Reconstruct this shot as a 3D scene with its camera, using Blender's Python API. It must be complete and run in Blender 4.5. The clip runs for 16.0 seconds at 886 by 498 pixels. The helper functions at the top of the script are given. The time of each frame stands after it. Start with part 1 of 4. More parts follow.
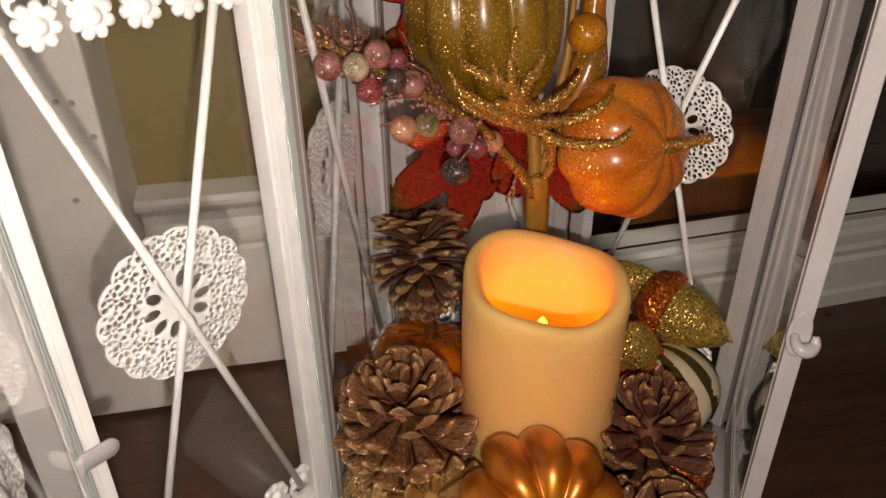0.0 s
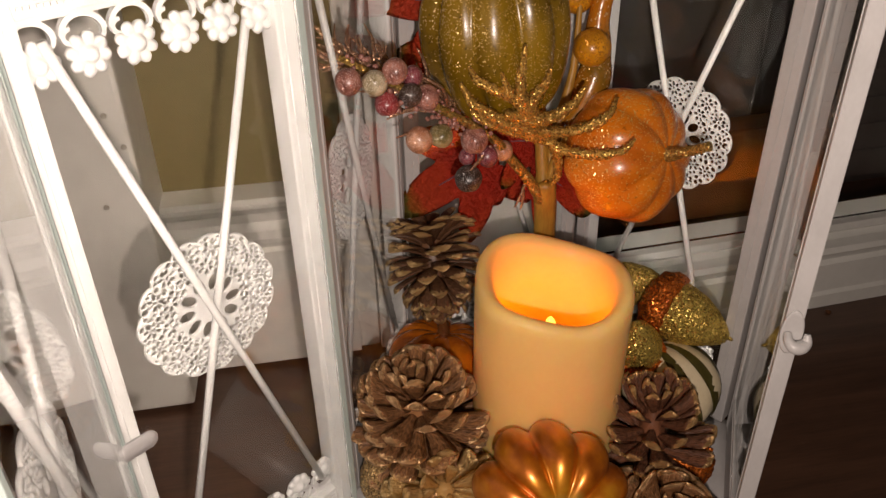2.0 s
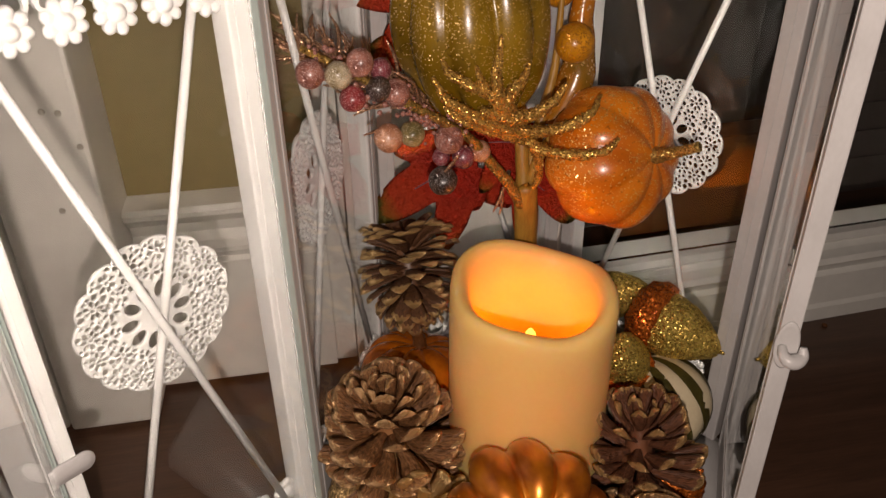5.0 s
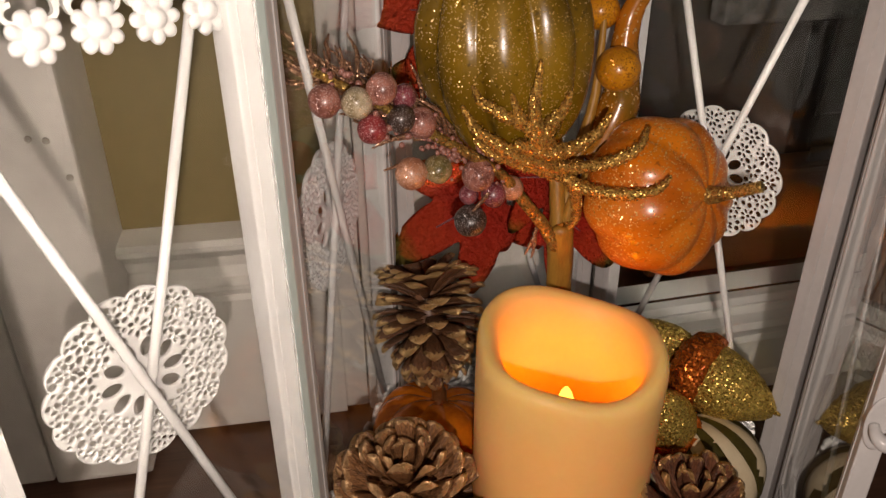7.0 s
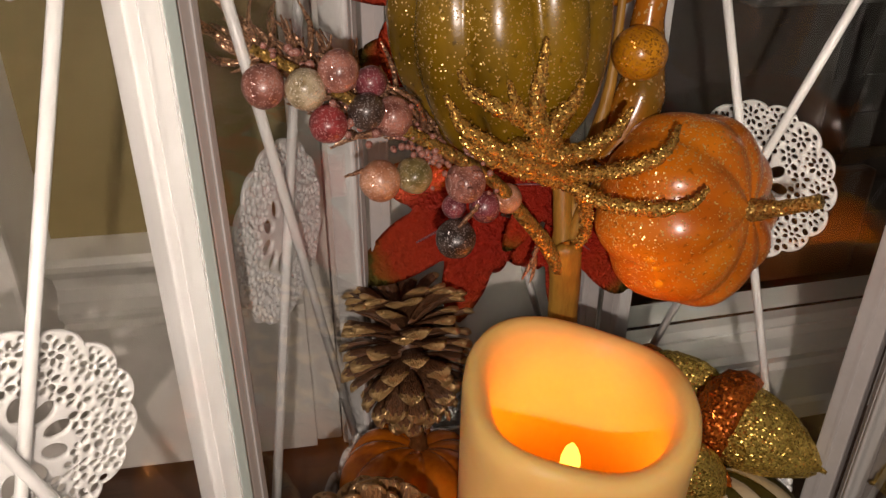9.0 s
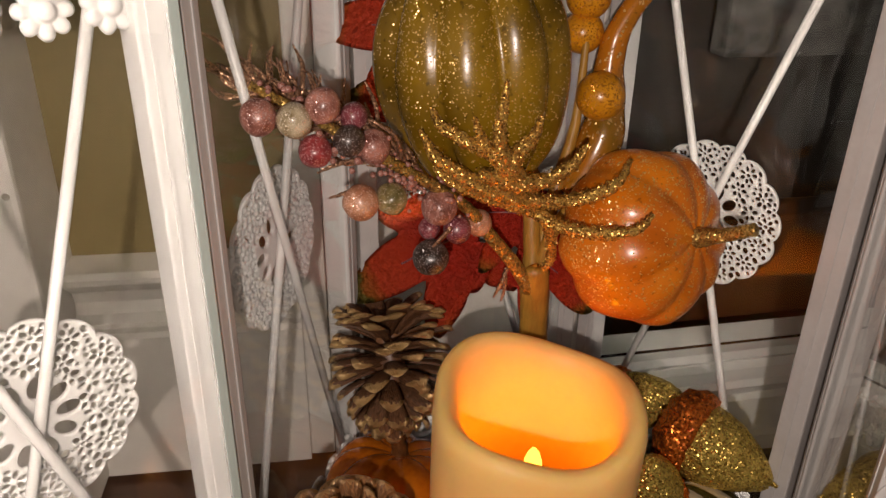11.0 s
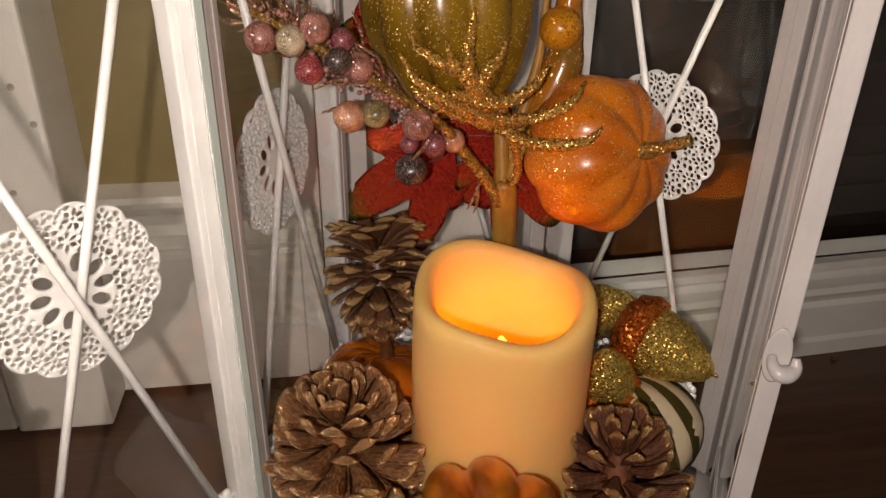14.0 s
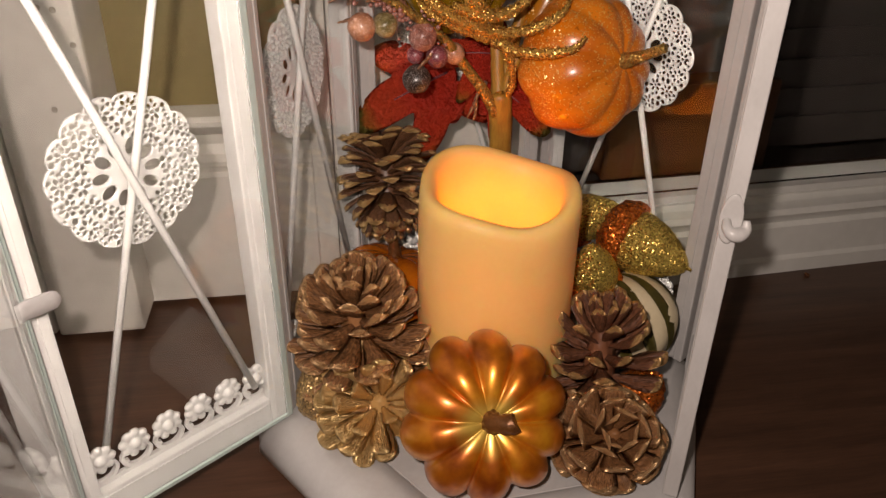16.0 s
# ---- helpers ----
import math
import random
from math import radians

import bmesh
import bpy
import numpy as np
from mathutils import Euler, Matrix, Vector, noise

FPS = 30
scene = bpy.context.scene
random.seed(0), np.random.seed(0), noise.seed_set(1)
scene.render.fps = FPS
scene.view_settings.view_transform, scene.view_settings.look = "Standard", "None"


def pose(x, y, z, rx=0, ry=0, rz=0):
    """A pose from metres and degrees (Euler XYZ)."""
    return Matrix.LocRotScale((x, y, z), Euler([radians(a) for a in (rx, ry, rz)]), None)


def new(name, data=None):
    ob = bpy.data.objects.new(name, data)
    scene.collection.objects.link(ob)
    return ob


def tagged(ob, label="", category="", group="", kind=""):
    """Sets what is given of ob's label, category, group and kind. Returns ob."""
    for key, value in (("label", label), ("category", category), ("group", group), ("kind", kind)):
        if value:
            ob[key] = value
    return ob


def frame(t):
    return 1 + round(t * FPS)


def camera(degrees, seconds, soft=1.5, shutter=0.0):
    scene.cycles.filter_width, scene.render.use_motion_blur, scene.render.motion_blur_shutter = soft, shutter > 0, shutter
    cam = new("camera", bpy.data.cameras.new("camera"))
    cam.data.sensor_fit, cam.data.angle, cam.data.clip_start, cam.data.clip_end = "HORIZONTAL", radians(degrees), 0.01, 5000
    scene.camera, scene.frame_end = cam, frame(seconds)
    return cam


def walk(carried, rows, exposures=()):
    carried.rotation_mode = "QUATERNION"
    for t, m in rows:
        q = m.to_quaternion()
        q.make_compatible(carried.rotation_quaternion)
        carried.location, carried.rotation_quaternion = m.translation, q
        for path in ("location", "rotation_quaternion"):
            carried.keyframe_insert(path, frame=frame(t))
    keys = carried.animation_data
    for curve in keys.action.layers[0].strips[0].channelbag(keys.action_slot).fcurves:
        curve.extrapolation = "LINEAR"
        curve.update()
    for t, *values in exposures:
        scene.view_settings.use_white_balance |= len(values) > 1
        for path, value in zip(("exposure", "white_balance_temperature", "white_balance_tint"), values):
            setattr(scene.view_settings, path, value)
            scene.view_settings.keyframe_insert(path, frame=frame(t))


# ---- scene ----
cam = camera(60.3, 16.0, soft=1.45)
METRES, EYE, TILT, LEAN, TURN = 0.38, 0.335, -31.0, 0.6, 0.0
ROWS = [
    (0.0, 0.0, 0.0, 0.0, 0.0, 0.0, -0.0),
    (0.5, 0.0077, 0.0003, -0.0081, -0.13, -0.11, -0.01),
    (1.0, 0.0047, 0.0004, 0.0007, -0.04, -0.11, 0.03),
    (1.5, -0.0103, -0.0204, 0.0041, 0.22, -0.06, 0.12),
    (2.0, -0.0082, -0.0516, 0.0049, 0.49, -0.01, 0.21),
    (2.5, 0.0153, -0.0659, -0.0029, 0.75, -0.03, 0.28),
    (3.0, 0.0098, -0.0627, -0.0, 0.77, -0.06, 0.4),
    (3.5, 0.0105, -0.046, -0.0003, 0.51, -0.09, 0.52),
    (6.0, 0.0235, 0.0417, 0.0071, 0.28, 2.19, -0.42),
    (6.5, -0.0031, 0.0555, 0.0274, 0.5, 2.64, -0.55),
    (7.0, -0.0019, 0.1081, 0.0236, 0.72, 2.82, -0.69),
    (7.5, -0.0119, 0.1651, 0.0456, 0.79, 2.76, -0.77),
    (8.0, -0.0307, 0.1823, 0.0638, 0.63, 2.61, -0.85),
    (8.5, -0.0404, 0.2434, 0.0619, 0.33, 2.47, -1.0),
    (9.0, 0.0097, 0.2657, 0.0564, 0.3, 2.54, -1.23),
    (11.5, 0.065, 0.1713, 0.0364, 1.72, 6.02, -2.7),
    (12.0, 0.0911, 0.1423, 0.0695, 1.71, 6.05, -2.55),
    (12.5, 0.1108, 0.1308, 0.0456, 1.74, 5.66, -2.57),
    (13.0, 0.1014, 0.1215, 0.0099, 1.61, 5.07, -2.56),
    (13.5, 0.0944, 0.1005, -0.025, 1.53, 4.41, -2.51),
    (14.0, 0.0782, 0.0896, -0.0456, 1.38, 3.68, -2.43),
    (14.5, 0.0747, 0.0686, -0.0685, 1.26, 3.05, -2.41),
    (15.0, 0.0741, 0.0447, -0.0825, 1.21, 2.47, -2.43),
    (15.5, 0.0727, 0.017, -0.1062, 1.2, 1.93, -2.4),
    (16.0, 0.0813, -0.0137, -0.136, 1.39, 1.27, -2.21),
]
EXPOSURES = [(0.0, 0.03), (6.0, 0.0), (9.0, 0.0), (12.0, 0.0), (14.0, 0.08), (16.0, 0.25)]
walk(cam, [(t, pose(0, 0, EYE, TILT, LEAN, TURN) @ pose(METRES * x, METRES * y, METRES * z, 90 + pitch, roll, yaw)) for t, x, y, z, yaw, pitch, roll in ROWS], EXPOSURES)
# ---------------------------------------------------------------- light
world = bpy.data.worlds.new("night")
scene.world = world
world.use_nodes = True
world.node_tree.nodes["Background"].inputs[0].default_value = (0.9, 0.8, 0.65, 1)
world.node_tree.nodes["Background"].inputs[1].default_value = 0.02


def lamp(name, kind, place, power, colour, size):
    data = bpy.data.lights.new(name, kind)
    data.energy, data.color = power, colour
    data.shadow_soft_size = size
    ob = new(name, data)
    ob.location = place
    return ob


# the phone's torch, a little to the right of and below the lens
TORCH = (0.011, -0.028, 0.313)
lamp("torch_light", "POINT", TORCH, 3.15, (1.0, 0.815, 0.72), 0.004)
# the candle's bulb
lamp("candle_light", "POINT", (0.045, 0.297, 0.113), 0.036, (1.0, 0.29, 0.002), 0.004)

# ---------------------------------------------------------------- materials


def mat(name, colour, rough=0.5, metal=0.0, **more):
    m = bpy.data.materials.new(name)
    m.use_nodes = True
    b = m.node_tree.nodes["Principled BSDF"]
    b.inputs["Base Color"].default_value = (*colour, 1)
    b.inputs["Roughness"].default_value = rough
    b.inputs["Metallic"].default_value = metal
    for k, v in more.items():
        b.inputs[k.replace("_", " ")].default_value = v
    return m


def node(m, kind, **sets):
    n = m.node_tree.nodes.new(kind)
    for k, v in sets.items():
        n.inputs[k.replace("_", " ")].default_value = v
    return n


def link(m, a, b):
    m.node_tree.links.new(a, b)


def bsdf(m):
    return m.node_tree.nodes["Principled BSDF"]


def coords(m, scale=(1, 1, 1)):
    tc = m.node_tree.nodes.new("ShaderNodeTexCoord")
    mp = m.node_tree.nodes.new("ShaderNodeMapping")
    mp.inputs["Scale"].default_value = scale
    link(m, tc.outputs["Object"], mp.inputs["Vector"])
    return mp.outputs["Vector"]


def ramp(m, fac, stops):
    r = m.node_tree.nodes.new("ShaderNodeValToRGB")
    e = r.color_ramp.elements
    while len(e) < len(stops):
        e.new(0.5)
    for el, (p, c) in zip(e, stops):
        el.position = p
        el.color = (*c, 1)
    link(m, fac, r.inputs[0])
    return r.outputs[0]


def noise_tex(m, vec, scale, detail=4.0):
    n = node(m, "ShaderNodeTexNoise", Scale=scale, Detail=detail)
    link(m, vec, n.inputs["Vector"])
    return n.outputs[0]


def mixcol(m, fac, a, b):
    n = m.node_tree.nodes.new("ShaderNodeMix")
    n.data_type = "RGBA"
    for sock, v in ((0, fac), (6, a), (7, b)):
        if isinstance(v, tuple):
            n.inputs[sock].default_value = (*v, 1)
        elif isinstance(v, float):
            n.inputs[sock].default_value = v
        else:
            link(m, v, n.inputs[sock])
    return n.outputs[2]


def bump(m, height, strength=0.3, distance=0.001):
    n = node(m, "ShaderNodeBump", Strength=strength, Distance=distance)
    link(m, height, n.inputs["Height"])
    link(m, n.outputs[0], bsdf(m).inputs["Normal"])


def maths(m, op, a, b=0.0):
    n = m.node_tree.nodes.new("ShaderNodeMath")
    n.operation = op
    for i, v in ((0, a), (1, b)):
        if isinstance(v, (int, float)):
            n.inputs[i].default_value = v
        else:
            link(m, v, n.inputs[i])
    return n.outputs[0]


def two_tone(name, dark, light, scale, rough=0.5, metal=0.0, bump_by=0.3, deep=0.0005, stretch=(1, 1, 1), **more):
    """A surface that varies between two colours at two scales, with fine relief."""
    m = mat(name, light, rough, metal, **more)
    v = coords(m, stretch)
    big, fine = noise_tex(m, v, scale, 5), noise_tex(m, v, scale * 9, 3)
    both = maths(m, "ADD", maths(m, "MULTIPLY", big, 0.7), maths(m, "MULTIPLY", fine, 0.3))
    link(m, ramp(m, both, [(0.35, dark), (0.65, light)]), bsdf(m).inputs["Base Color"])
    bump(m, fine, bump_by, deep)
    return m


def flakes(m, vec, scale, spread):
    """Tiny facets: a normal that changes from flake to flake, and the flake's own random value."""
    vo = node(m, "ShaderNodeTexVoronoi", Scale=scale)
    link(m, vec, vo.inputs["Vector"])
    sub = m.node_tree.nodes.new("ShaderNodeVectorMath")
    sub.operation = "SUBTRACT"
    link(m, vo.outputs["Color"], sub.inputs[0])
    sub.inputs[1].default_value = (0.5, 0.5, 0.5)
    sc = m.node_tree.nodes.new("ShaderNodeVectorMath")
    sc.operation = "SCALE"
    sc.inputs["Scale"].default_value = spread
    link(m, sub.outputs[0], sc.inputs[0])
    geo = m.node_tree.nodes.new("ShaderNodeNewGeometry")
    add = m.node_tree.nodes.new("ShaderNodeVectorMath")
    link(m, geo.outputs["Normal"], add.inputs[0])
    link(m, sc.outputs[0], add.inputs[1])
    nor = m.node_tree.nodes.new("ShaderNodeVectorMath")
    nor.operation = "NORMALIZE"
    link(m, add.outputs[0], nor.inputs[0])
    sep = m.node_tree.nodes.new("ShaderNodeSeparateColor")
    link(m, vo.outputs["Color"], sep.inputs[0])
    return nor.outputs[0], sep.outputs[0]


def glitter(name, dark, light, scale=1100.0):
    m = mat(name, light, 0.30, 0.7)
    v = coords(m)
    n, r = flakes(m, v, scale, 1.25)
    link(m, n, bsdf(m).inputs["Normal"])
    link(m, ramp(m, r, [(0.0, dark), (0.55, light), (1.0, tuple(min(1, c * 1.5) for c in light))]), bsdf(m).inputs["Base Color"])
    return m


def sprinkled(name, dark, light, flake, amount=0.9, scale=900.0, rough=0.3, noise_scale=60.0, axis_tint=None, coat=0.4):
    """Painted skin under a sprinkling of glitter flakes."""
    m = mat(name, light, rough, 0.0)
    bsdf(m).inputs["Coat Weight"].default_value = coat
    bsdf(m).inputs["Coat Roughness"].default_value = 0.2
    v = coords(m)
    big = noise_tex(m, v, noise_scale, 5)
    spots = noise_tex(m, v, noise_scale * 12, 2)
    col = ramp(m, big, [(0.32, dark), (0.62, light)])
    col = mixcol(m, ramp(m, spots, [(0.62, (0, 0, 0)), (0.72, (0.6, 0.6, 0.6))]), col, tuple(c * 0.35 for c in dark))
    n, r = flakes(m, v, scale, 0.9)
    patch = noise_tex(m, v, noise_scale * 0.8, 3)
    thr = maths(m, "ADD", r, maths(m, "MULTIPLY", maths(m, "SUBTRACT", patch, 0.5), 0.35))
    on = maths(m, "GREATER_THAN", thr, amount)
    gl = node(m, "ShaderNodeBsdfPrincipled", Roughness=0.32, Metallic=0.45)
    gl.inputs["Base Color"].default_value = (*flake, 1)
    link(m, n, gl.inputs["Normal"])
    link(m, col, bsdf(m).inputs["Base Color"])
    bump(m, spots, 0.12, 0.0004)
    mx = m.node_tree.nodes.new("ShaderNodeMixShader")
    link(m, on, mx.inputs[0])
    link(m, bsdf(m).outputs[0], mx.inputs[1])
    link(m, gl.outputs[0], mx.inputs[2])
    link(m, mx.outputs[0], m.node_tree.nodes["Material Output"].inputs["Surface"])
    return m


def planks(name, dark, light):
    m = mat(name, light, 0.34)
    v = coords(m, (3.0, 40.0, 40.0))
    g = noise_tex(m, v, 3.0, 8)
    fine = noise_tex(m, v, 22.0, 4)
    both = maths(m, "ADD", maths(m, "MULTIPLY", g, 0.65), maths(m, "MULTIPLY", fine, 0.35))
    col = ramp(m, both, [(0.3, dark), (0.7, light)])
    oi = m.node_tree.nodes.new("ShaderNodeObjectInfo")
    col = mixcol(m, maths(m, "MULTIPLY", oi.outputs["Random"], 0.35), col, tuple(c * 0.5 for c in dark))
    link(m, col, bsdf(m).inputs["Base Color"])
    bump(m, both, 0.25, 0.0006)
    return m


def cone_mat(name, dark, light, tip, edge, metal):
    """Pine-cone scale: brown blade whose rim is brushed with gold."""
    m = mat(name, light, 0.55)
    v = coords(m)
    grain = noise_tex(m, coords(m, (3, 14, 6)), 3.0, 4)
    col = ramp(m, grain, [(0.3, dark), (0.7, light)])
    sep = m.node_tree.nodes.new("ShaderNodeSeparateXYZ")
    link(m, v, sep.inputs[0])
    wide = maths(m, "MULTIPLY", maths(m, "ABSOLUTE", sep.outputs[1]), 0.55)
    reach = maths(m, "ADD", sep.outputs[0], wide)
    rag = maths(m, "ADD", reach, maths(m, "MULTIPLY", maths(m, "SUBTRACT", noise_tex(m, v, 7.0, 3), 0.5), 0.30))
    mask = ramp(m, rag, [(edge, (0, 0, 0)), (edge + 0.12, (1, 1, 1))])
    link(m, mixcol(m, mask, col, tip), bsdf(m).inputs["Base Color"])
    link(m, maths(m, "MULTIPLY", mask, metal), bsdf(m).inputs["Metallic"])
    link(m, maths(m, "SUBTRACT", 0.40, maths(m, "MULTIPLY", mask, 0.08)), bsdf(m).inputs["Roughness"])
    bump(m, grain, 0.5, 0.03)
    return m


WHITE = two_tone("white enamel", (0.49, 0.485, 0.475), (0.56, 0.555, 0.545), 45, 0.32, bump_by=0.12, deep=0.0003)
TRIM = two_tone("old white gloss paint", (0.64, 0.61, 0.56), (0.80, 0.77, 0.71), 14, 0.38, bump_by=0.35, deep=0.0008)
DENT = two_tone("dent brown", (0.28, 0.24, 0.19), (0.48, 0.44, 0.38), 300, 0.6)
# cleaner than the casing paint, and lightened to offset weak light at the sill
SILL = two_tone("clean white gloss, lightened", (0.76, 0.77, 0.73), (0.86, 0.87, 0.83), 12, 0.32, bump_by=0.25, deep=0.0006)
OLIVE = two_tone("olive wall paint", (0.185, 0.140, 0.052), (0.215, 0.165, 0.064), 10, 0.55, bump_by=0.2, deep=0.0006)
# pale, so that the added unseen walls throw torch light back
BOUNCE_WALL = two_tone("pale bounce wall", (0.70, 0.66, 0.58), (0.78, 0.74, 0.66), 6, 0.7)
FLOOR = planks("dark floorboards", (0.058, 0.030, 0.018), (0.165, 0.080, 0.046))
DARKWOOD = planks("reddish brown grain", (0.075, 0.026, 0.008), (0.13, 0.05, 0.014))
# slat tone, also used for the panel that stands for darkness behind the pane
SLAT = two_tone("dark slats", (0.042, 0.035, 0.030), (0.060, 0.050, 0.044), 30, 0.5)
STONE = two_tone("grey speckled stone", (0.030, 0.028, 0.026), (0.15, 0.14, 0.13), 110, 0.7)
GLASS = mat("clear glass", (0.97, 1.0, 0.985), 0.0, 0.0, Transmission_Weight=1.0, IOR=1.45)
GLASSEDGE = mat("green glass edge", (0.62, 0.74, 0.70), 0.25, 0.0, Transmission_Weight=0.25)
WINDOW = mat("window glass", (0.85, 0.87, 0.86), 0.01, 0.0, Transmission_Weight=1.0, IOR=1.22)
WAX = two_tone("ivory wax", (0.89, 0.60, 0.20), (0.91, 0.63, 0.225), 40, 0.5, bump_by=0.15, deep=0.0004)
w = bsdf(WAX)
w.inputs["Subsurface Weight"].default_value = 1.0
w.inputs["Subsurface Radius"].default_value = (1.0, 0.85, 0.42)
w.inputs["Subsurface Scale"].default_value = 0.0062
FLAME = mat("led flame", (1, 0.8, 0.3), 0.4, 0.0, Emission_Color=(1.0, 0.66, 0.07, 1), Emission_Strength=2.6)
DARKPLASTIC = mat("amber plastic cup", (0.35, 0.2, 0.08), 0.5)

CONE_BROWN = cone_mat("gold-tipped cone", (0.13, 0.056, 0.020), (0.43, 0.205, 0.080), (0.76, 0.49, 0.25), 0.99, 0.85)
CONE_DARK = cone_mat("dark cone", (0.075, 0.033, 0.014), (0.25, 0.115, 0.050), (0.66, 0.46, 0.21), 0.985, 0.8)
CONE_RED = cone_mat("reddish cone", (0.085, 0.032, 0.016), (0.28, 0.115, 0.056), (0.66, 0.42, 0.18), 0.975, 0.8)
CONE_GOLD = cone_mat("gilded cone", (0.34, 0.19, 0.060), (0.70, 0.46, 0.18), (0.92, 0.66, 0.30), 0.20, 0.85)
GOLDGLIT = glitter("gold glitter", (0.26, 0.16, 0.025), (0.80, 0.56, 0.13), 1500.0)
ORANGEGLIT = glitter("copper glitter", (0.25, 0.045, 0.006), (0.72, 0.19, 0.025))
CHAMPAGNE = glitter("champagne glitter", (0.17, 0.10, 0.04), (0.50, 0.34, 0.15), 1300.0)
VINEGLIT = glitter("vine glitter", (0.22, 0.10, 0.018), (0.82, 0.48, 0.12), 1700.0)
SPRIGGLIT = glitter("bronze sprig glitter", (0.14, 0.065, 0.04), (0.52, 0.31, 0.19), 2000.0)
GREENGOURD = sprinkled("olive gourd skin", (0.115, 0.066, 0.003), (0.29, 0.170, 0.008), (0.95, 0.66, 0.24), 0.94, 2200.0, 0.27, 38.0, None, 0.25)
PUMPKIN = sprinkled("orange pumpkin skin", (0.56, 0.13, 0.004), (0.80, 0.235, 0.008), (0.98, 0.70, 0.26), 0.915, 2000.0, 0.3, 45.0)
YELLOWBALL = sprinkled("ochre ball skin", (0.55, 0.22, 0.006), (0.80, 0.34, 0.012), (0.62, 0.26, 0.03), 0.72, 1900.0, 0.28, 90.0)
NECK = sprinkled("orange green neck", (0.22, 0.12, 0.012), (0.55, 0.19, 0.012), (0.85, 0.55, 0.2), 0.93, 1000.0, 0.25, 50.0)
STEM = two_tone("tan wrapped stem", (0.30, 0.14, 0.018), (0.52, 0.29, 0.045), 120, 0.45, stretch=(1, 1, 0.2))
STEMGLIT = glitter("gold stem glitter", (0.22, 0.13, 0.03), (0.55, 0.36, 0.10), 1500.0)
STRIPE_CREAM = two_tone("cream gourd skin", (0.66, 0.56, 0.36), (0.74, 0.65, 0.44), 60, 0.4)
STRIPE_GREEN = two_tone("green stripe", (0.10, 0.085, 0.018), (0.17, 0.14, 0.03), 90, 0.45)


def bronze(name):
    """Lacquered copper skin, brushed with yellow gold towards the stem."""
    m = mat(name, (0.5, 0.2, 0.03), 0.36, 0.6)
    v = coords(m)
    streak = noise_tex(m, coords(m, (1, 1, 0.25)), 70.0, 5)
    col = ramp(m, streak, [(0.34, (0.30, 0.060, 0.002)), (0.54, (0.62, 0.180, 0.005)), (0.76, (0.84, 0.38, 0.018))])
    sep = m.node_tree.nodes.new("ShaderNodeSeparateXYZ")
    link(m, v, sep.inputs[0])
    far = maths(m, "SQRT", maths(m, "ADD", maths(m, "MULTIPLY", sep.outputs[0], sep.outputs[0]), maths(m, "MULTIPLY", sep.outputs[1], sep.outputs[1])))
    near = ramp(m, maths(m, "ADD", maths(m, "MULTIPLY", far, 62.0), maths(m, "MULTIPLY", maths(m, "SUBTRACT", streak, 0.5), 1.2)), [(0.35, (0.85, 0.85, 0.85)), (0.95, (0, 0, 0))])
    link(m, mixcol(m, near, col, (0.80, 0.56, 0.10)), bsdf(m).inputs["Base Color"])
    bump(m, noise_tex(m, v, 300.0, 3), 0.12, 0.0005)
    bsdf(m).inputs["Coat Weight"].default_value = 0.6
    bsdf(m).inputs["Coat Roughness"].default_value = 0.24
    return m


BRONZE = bronze("copper lacquer")
COPPER = two_tone("orange lacquer", (0.42, 0.09, 0.004), (0.70, 0.20, 0.008), 50, 0.22, 0.35, bump_by=0.1, deep=0.0004, Coat_Weight=0.5, Coat_Roughness=0.1)
BROWNSTEM = two_tone("brown lacquer stem", (0.09, 0.032, 0.008), (0.24, 0.10, 0.03), 120, 0.35, 0.4)


def leaf_mat():
    m = mat("red maple cloth", (0.5, 0.05, 0.02), 0.55)
    v = coords(m)
    ln = m.node_tree.nodes.new("ShaderNodeVectorMath")
    ln.operation = "LENGTH"
    link(m, v, ln.inputs[0])
    reach = maths(m, "ADD", ln.outputs["Value"], maths(m, "MULTIPLY", maths(m, "SUBTRACT", noise_tex(m, v, 3.0, 4), 0.5), 0.5))
    col = ramp(m, reach, [(0.35, (0.60, 0.040, 0.018)), (0.78, (0.68, 0.075, 0.020)), (0.96, (0.48, 0.15, 0.018)), (1.10, (0.20, 0.16, 0.025))])
    link(m, col, bsdf(m).inputs["Base Color"])
    bump(m, noise_tex(m, v, 18.0, 4), 0.5, 0.02)
    bsdf(m).inputs["Specular IOR Level"].default_value = 0.35
    return m


LEAF = leaf_mat()


def berry_mat(name, dark, light):
    return sprinkled(name, dark, light, tuple(min(1.0, 0.35 + 0.9 * c) for c in light), 0.86, 3200.0, 0.34, 210.0, None, 0.3)


BERRY = {
    "pink": berry_mat("pink berry", (0.15, 0.05, 0.036), (0.46, 0.20, 0.15)),
    "peach": berry_mat("peach berry", (0.36, 0.14, 0.07), (0.66, 0.34, 0.20)),
    "olive": berry_mat("olive berry", (0.10, 0.08, 0.02), (0.36, 0.28, 0.12)),
    "cream": berry_mat("cream berry", (0.17, 0.12, 0.04), (0.66, 0.56, 0.38)),
    "red": berry_mat("crimson berry", (0.15, 0.016, 0.018), (0.40, 0.06, 0.062)),
    "black": berry_mat("blackish berry", (0.018, 0.011, 0.009), (0.085, 0.055, 0.042)),
    "plum": berry_mat("plum berry", (0.11, 0.020, 0.028), (0.29, 0.07, 0.085)),
}

# ---------------------------------------------------------------- building helpers
PLACE = {}


